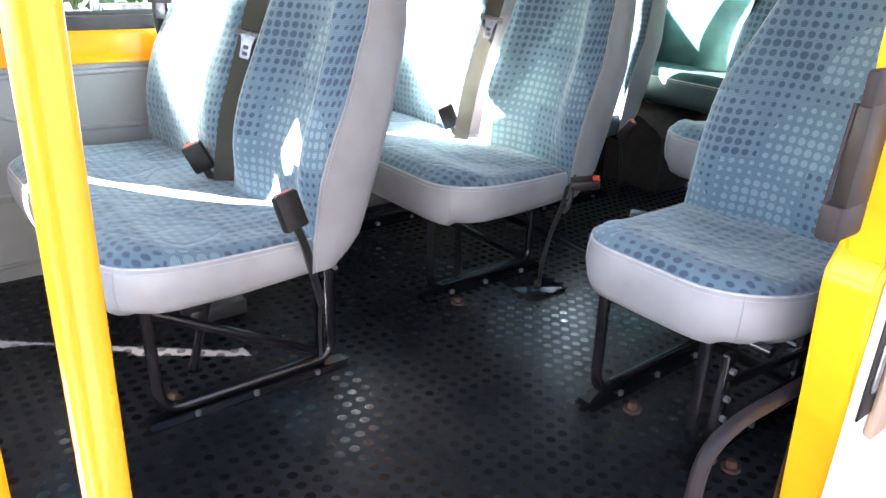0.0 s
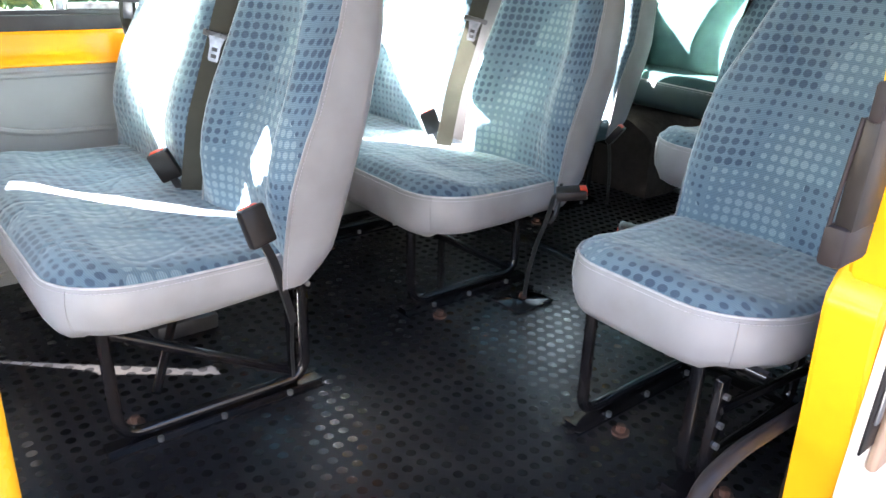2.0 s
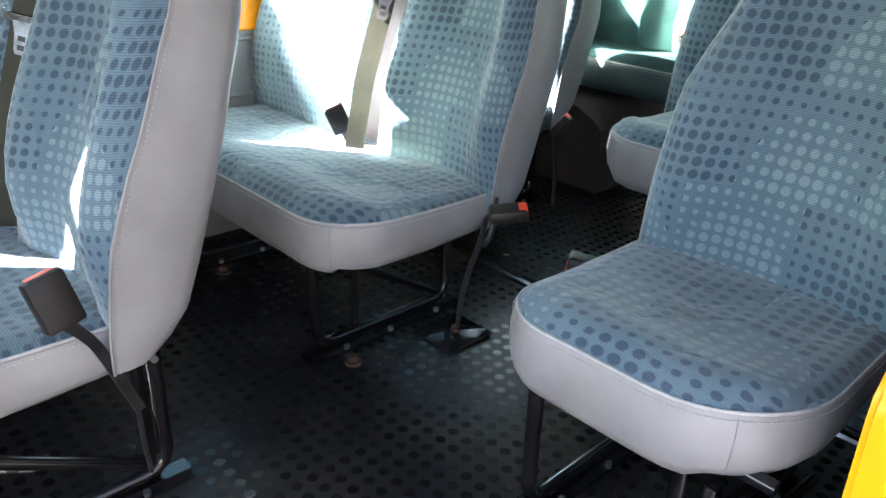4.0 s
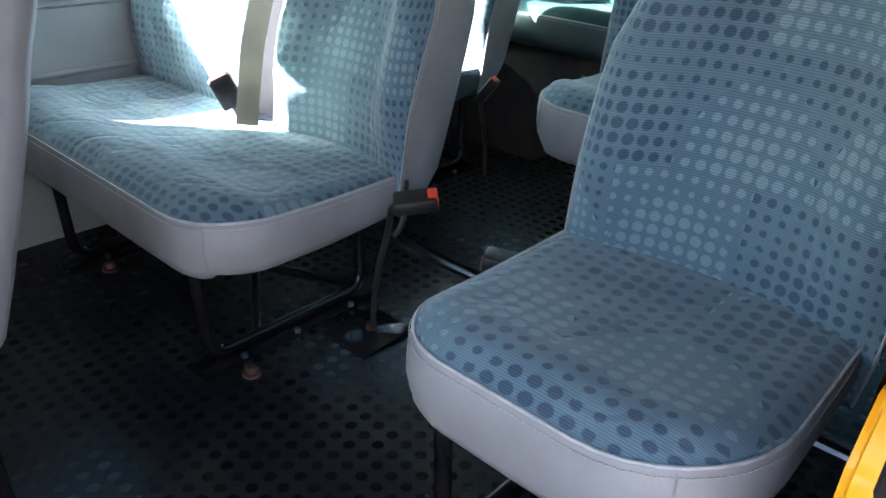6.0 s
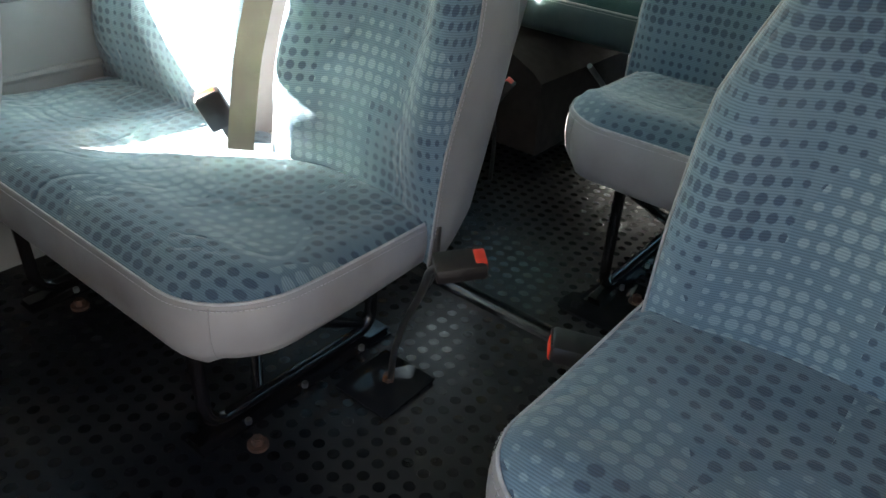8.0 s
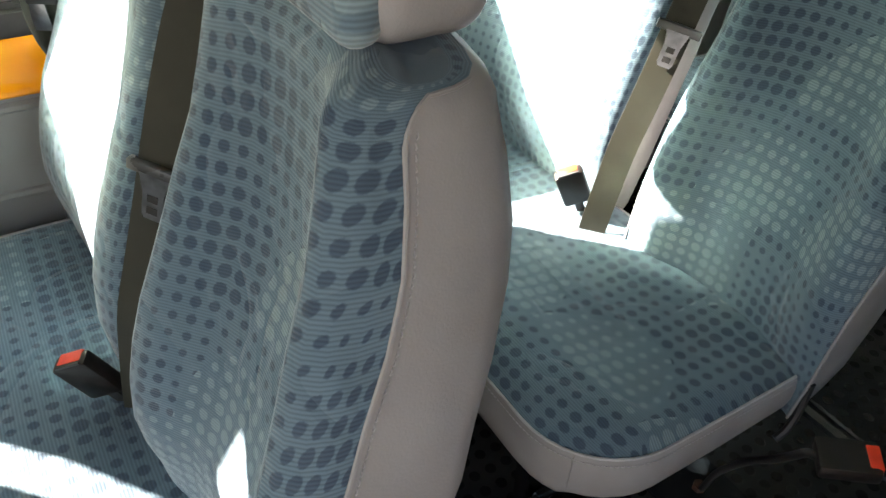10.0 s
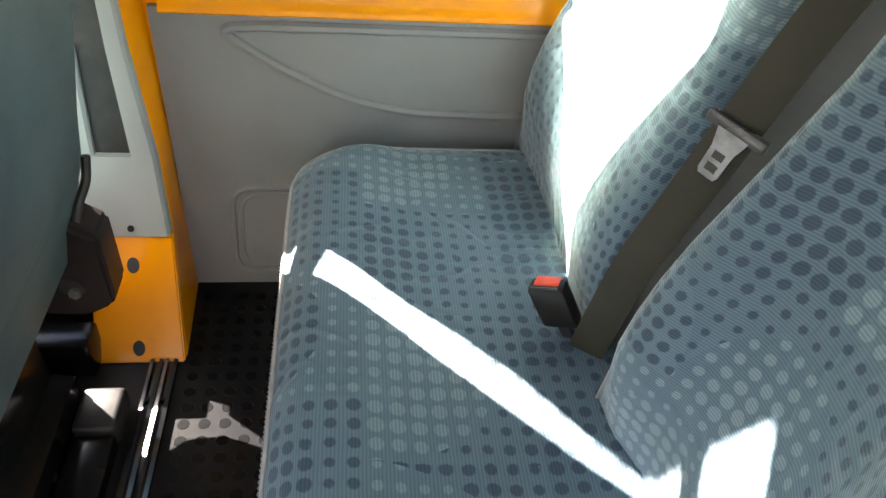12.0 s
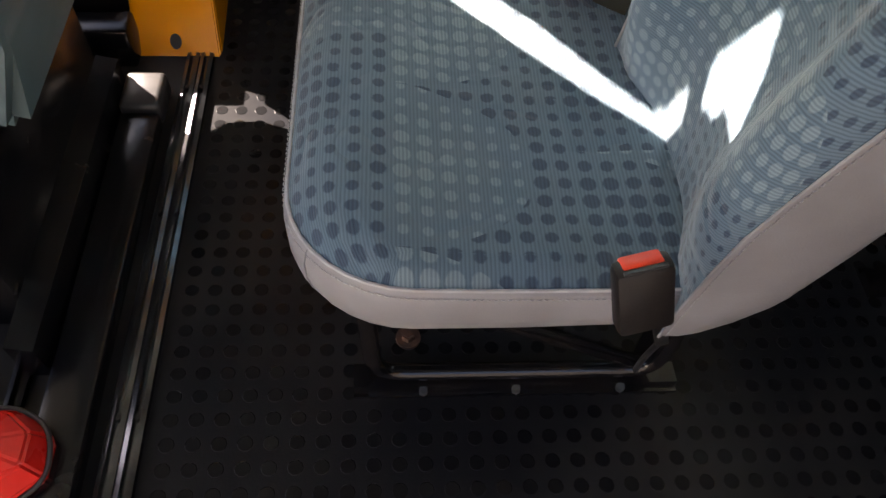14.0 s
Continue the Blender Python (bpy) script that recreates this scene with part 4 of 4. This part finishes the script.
part("pedestal", box((-1.42, 0.601, 0.0), (-1.065, 0.755, 0.26), 0.01, box((-1.42, 0.10, 0.0), (-0.935, 0.600, 0.26), 0.01)), RAIL_STEEL, driver, "black steel pedestal")
bm = prism([(-1.00, 0.345), (-0.930, 0.372), (-0.862, 0.364), (-0.822, 0.338), (-0.820, 0.205), (-0.830, 0.190), (-0.872, 0.166), (-0.935, 0.186), (-1.00, 0.190)], 0.652, 0.728, "y")
bmesh.ops.bevel(bm, geom=bm.edges[:], offset=0.008, segments=3, affect="EDGES")
hinge = part("hinge", bm, DARK_TRIM, driver, "dark brown recliner bracket with a pale lit top")
part("recess", cylinder((-0.880, 0.650, 0.238), 0.021, 0.006, "Y", 20, 0.002), RUBBER, hinge)
part("bolt", cylinder((-0.876, 0.648, 0.232), 0.010, 0.022, "Y", 6, 0.0015), ALUMINIUM, hinge)
part("release_lever", sweep(fillet([(-0.834, 0.725, 0.445), (-0.838, 0.715, 0.405), (-0.850, 0.690, 0.380), (-0.856, 0.672, 0.345)], 0.02), 0.0075, 8), BLACK_PLASTIC, driver, "black release lever")
part("side_cover", box((-1.090, 0.66, 0.0), (-0.893, 0.725, 0.085), 0.008), RAIL_STEEL, driver)
part("slide", prism([(-0.935, 0.0), (-0.900, 0.0), (-0.900, 0.075), (-0.935, 0.085)], 0.02, 0.60, "y"), RAIL_STEEL, driver, "black seat slide", smooth=False)
# Added box: shades the side cover and hides the bright floor behind it.
structure("sun_block_box", box((-1.80, 0.775, 0.0), (-0.893, FAR + 0.010, 0.185), 0.006), DARK_TRIM, "dark box added by the driver door to block sun and bright floor", "sill")
channel = thing("floor_channel", "long black steel cable channel on the cab floor", "cable channel", (-0.832, 0.57, 0))
part("cover", box((-0.034, -1.10, 0.0), (0.034, -0.062, 0.036), 0.005), RAIL_STEEL, channel)
part("end_cap", box((-0.036, -0.060, 0.0), (0.036, 0.030, 0.050), 0.010, seg=3), BLACK_PLASTIC, channel)
tray = thing("floor_tray", "shallow black plastic tray under the front seat", "tray", (-0.13, 0.40, 0))
part("body", box((-0.08, -0.04, 0.0), (0.08, 0.05, 0.045), 0.010), BLACK_PLASTIC, tray)
case = thing("plastic_case", "faceted red plastic case with a black cord on the floor", "case", (-0.834, -0.12, 0.0))
bm = bmesh.new()
rings = []
for z, k in ((0.0, 0.88), (0.055, 1.0), (0.090, 0.80), (0.104, 0.34)):
    rings.append([bm.verts.new((-0.075 + x * k, y * k, z)) for x, y in ((0.082, -0.026), (0.082, 0.026), (0.038, 0.062), (-0.20, 0.062), (-0.20, -0.062), (0.038, -0.062))])
for lo, hi in zip(rings, rings[1:]):
    for i in range(6):
        bm.faces.new((lo[i], lo[(i + 1) % 6], hi[(i + 1) % 6], hi[i]))
bm.faces.new(rings[0][::-1])
bm.faces.new(rings[-1])
bmesh.ops.bevel(bm, geom=bm.edges[:], offset=0.004, segments=2, affect="EDGES")
part("shell", bm, EXTINGUISHER, case, smooth=False)
part("cord", sweep(fillet([(-0.26, -0.060, 0.040), (-0.045, -0.067, 0.045), (0.010, -0.030, 0.050), (0.010, 0.030, 0.075), (-0.045, 0.066, 0.062), (-0.26, 0.060, 0.055)], 0.03), 0.0035, 8), RUBBER, case, "thin black cord")

# wheel arch and rear bench
arch = structure("wheel_arch", prism([(0.43, 0.0), (0.44, 0.235), (0.47, 0.262), (0.56, 0.305), (0.60, 0.312), (FAR - 0.001, 0.312), (FAR - 0.001, 0.0)], 1.86, 2.45, "x"), CARPET, "carpeted wheel arch box", "wheel arch")

crate = thing("storage_crate", "white ribbed plastic crate under the rear bench", "crate", (2.62, 0.60, 0.0))
part("body", box((0, 0, 0.0), (0.32, 0.29, 0.115), 0.010), CREAM, crate)
for x in (0.05, 0.12, 0.19, 0.26):
    part("rib", box((x, -0.006, 0.012), (x + 0.014, 0.0, 0.105), 0.002), CREAM, crate)
part("rim", sweep(fillet([(0.1, -0.004, 0.112), (0.32, -0.004, 0.112), (0.32, 0.294, 0.112), (0.0, 0.294, 0.112), (0.0, -0.004, 0.112), (0.1, -0.004, 0.112)], 0.015), 0.006, 8), CREAM, crate)

# outside
structure("ground", box((-60, -60, -0.62), (60, 60, -0.60)), ASPHALT, "grey asphalt car park", "ground", False)
# Unseen wall, added to keep low sky light out of the doorway.
structure("sky_blocker", box((-14, -3.8, -0.62), (14, -3.6, 2.3)), SHADE_WALL, "unseen dark grey wall added to block low sky light", "wall", False)
rng = random.Random(5)
bm = bmesh.new()
for i in range(5000):
    x, y, z = rng.uniform(-9, 6), 6.5 + rng.gauss(0, 0.35), -0.6 + 1.9 * rng.random() ** 0.8
    m = Matrix.Translation((x, y, z)) @ Euler((rng.uniform(0, 6), rng.uniform(0, 6), rng.uniform(0, 6))).to_matrix().to_4x4() @ Matrix.Scale(rng.uniform(0.06, 0.13), 4)
    a, b, c, d = [bm.verts.new(m @ Vector(p)) for p in ((-1, 0, 0), (0, -0.5, 0.15), (1, 0, 0), (0, 0.5, 0.15))]
    bm.faces.new((a, b, c, d))
tagged(link("hedge", bm, LEAF, False), "green leafy hedge beyond the windows", "hedge", kind="stuff")
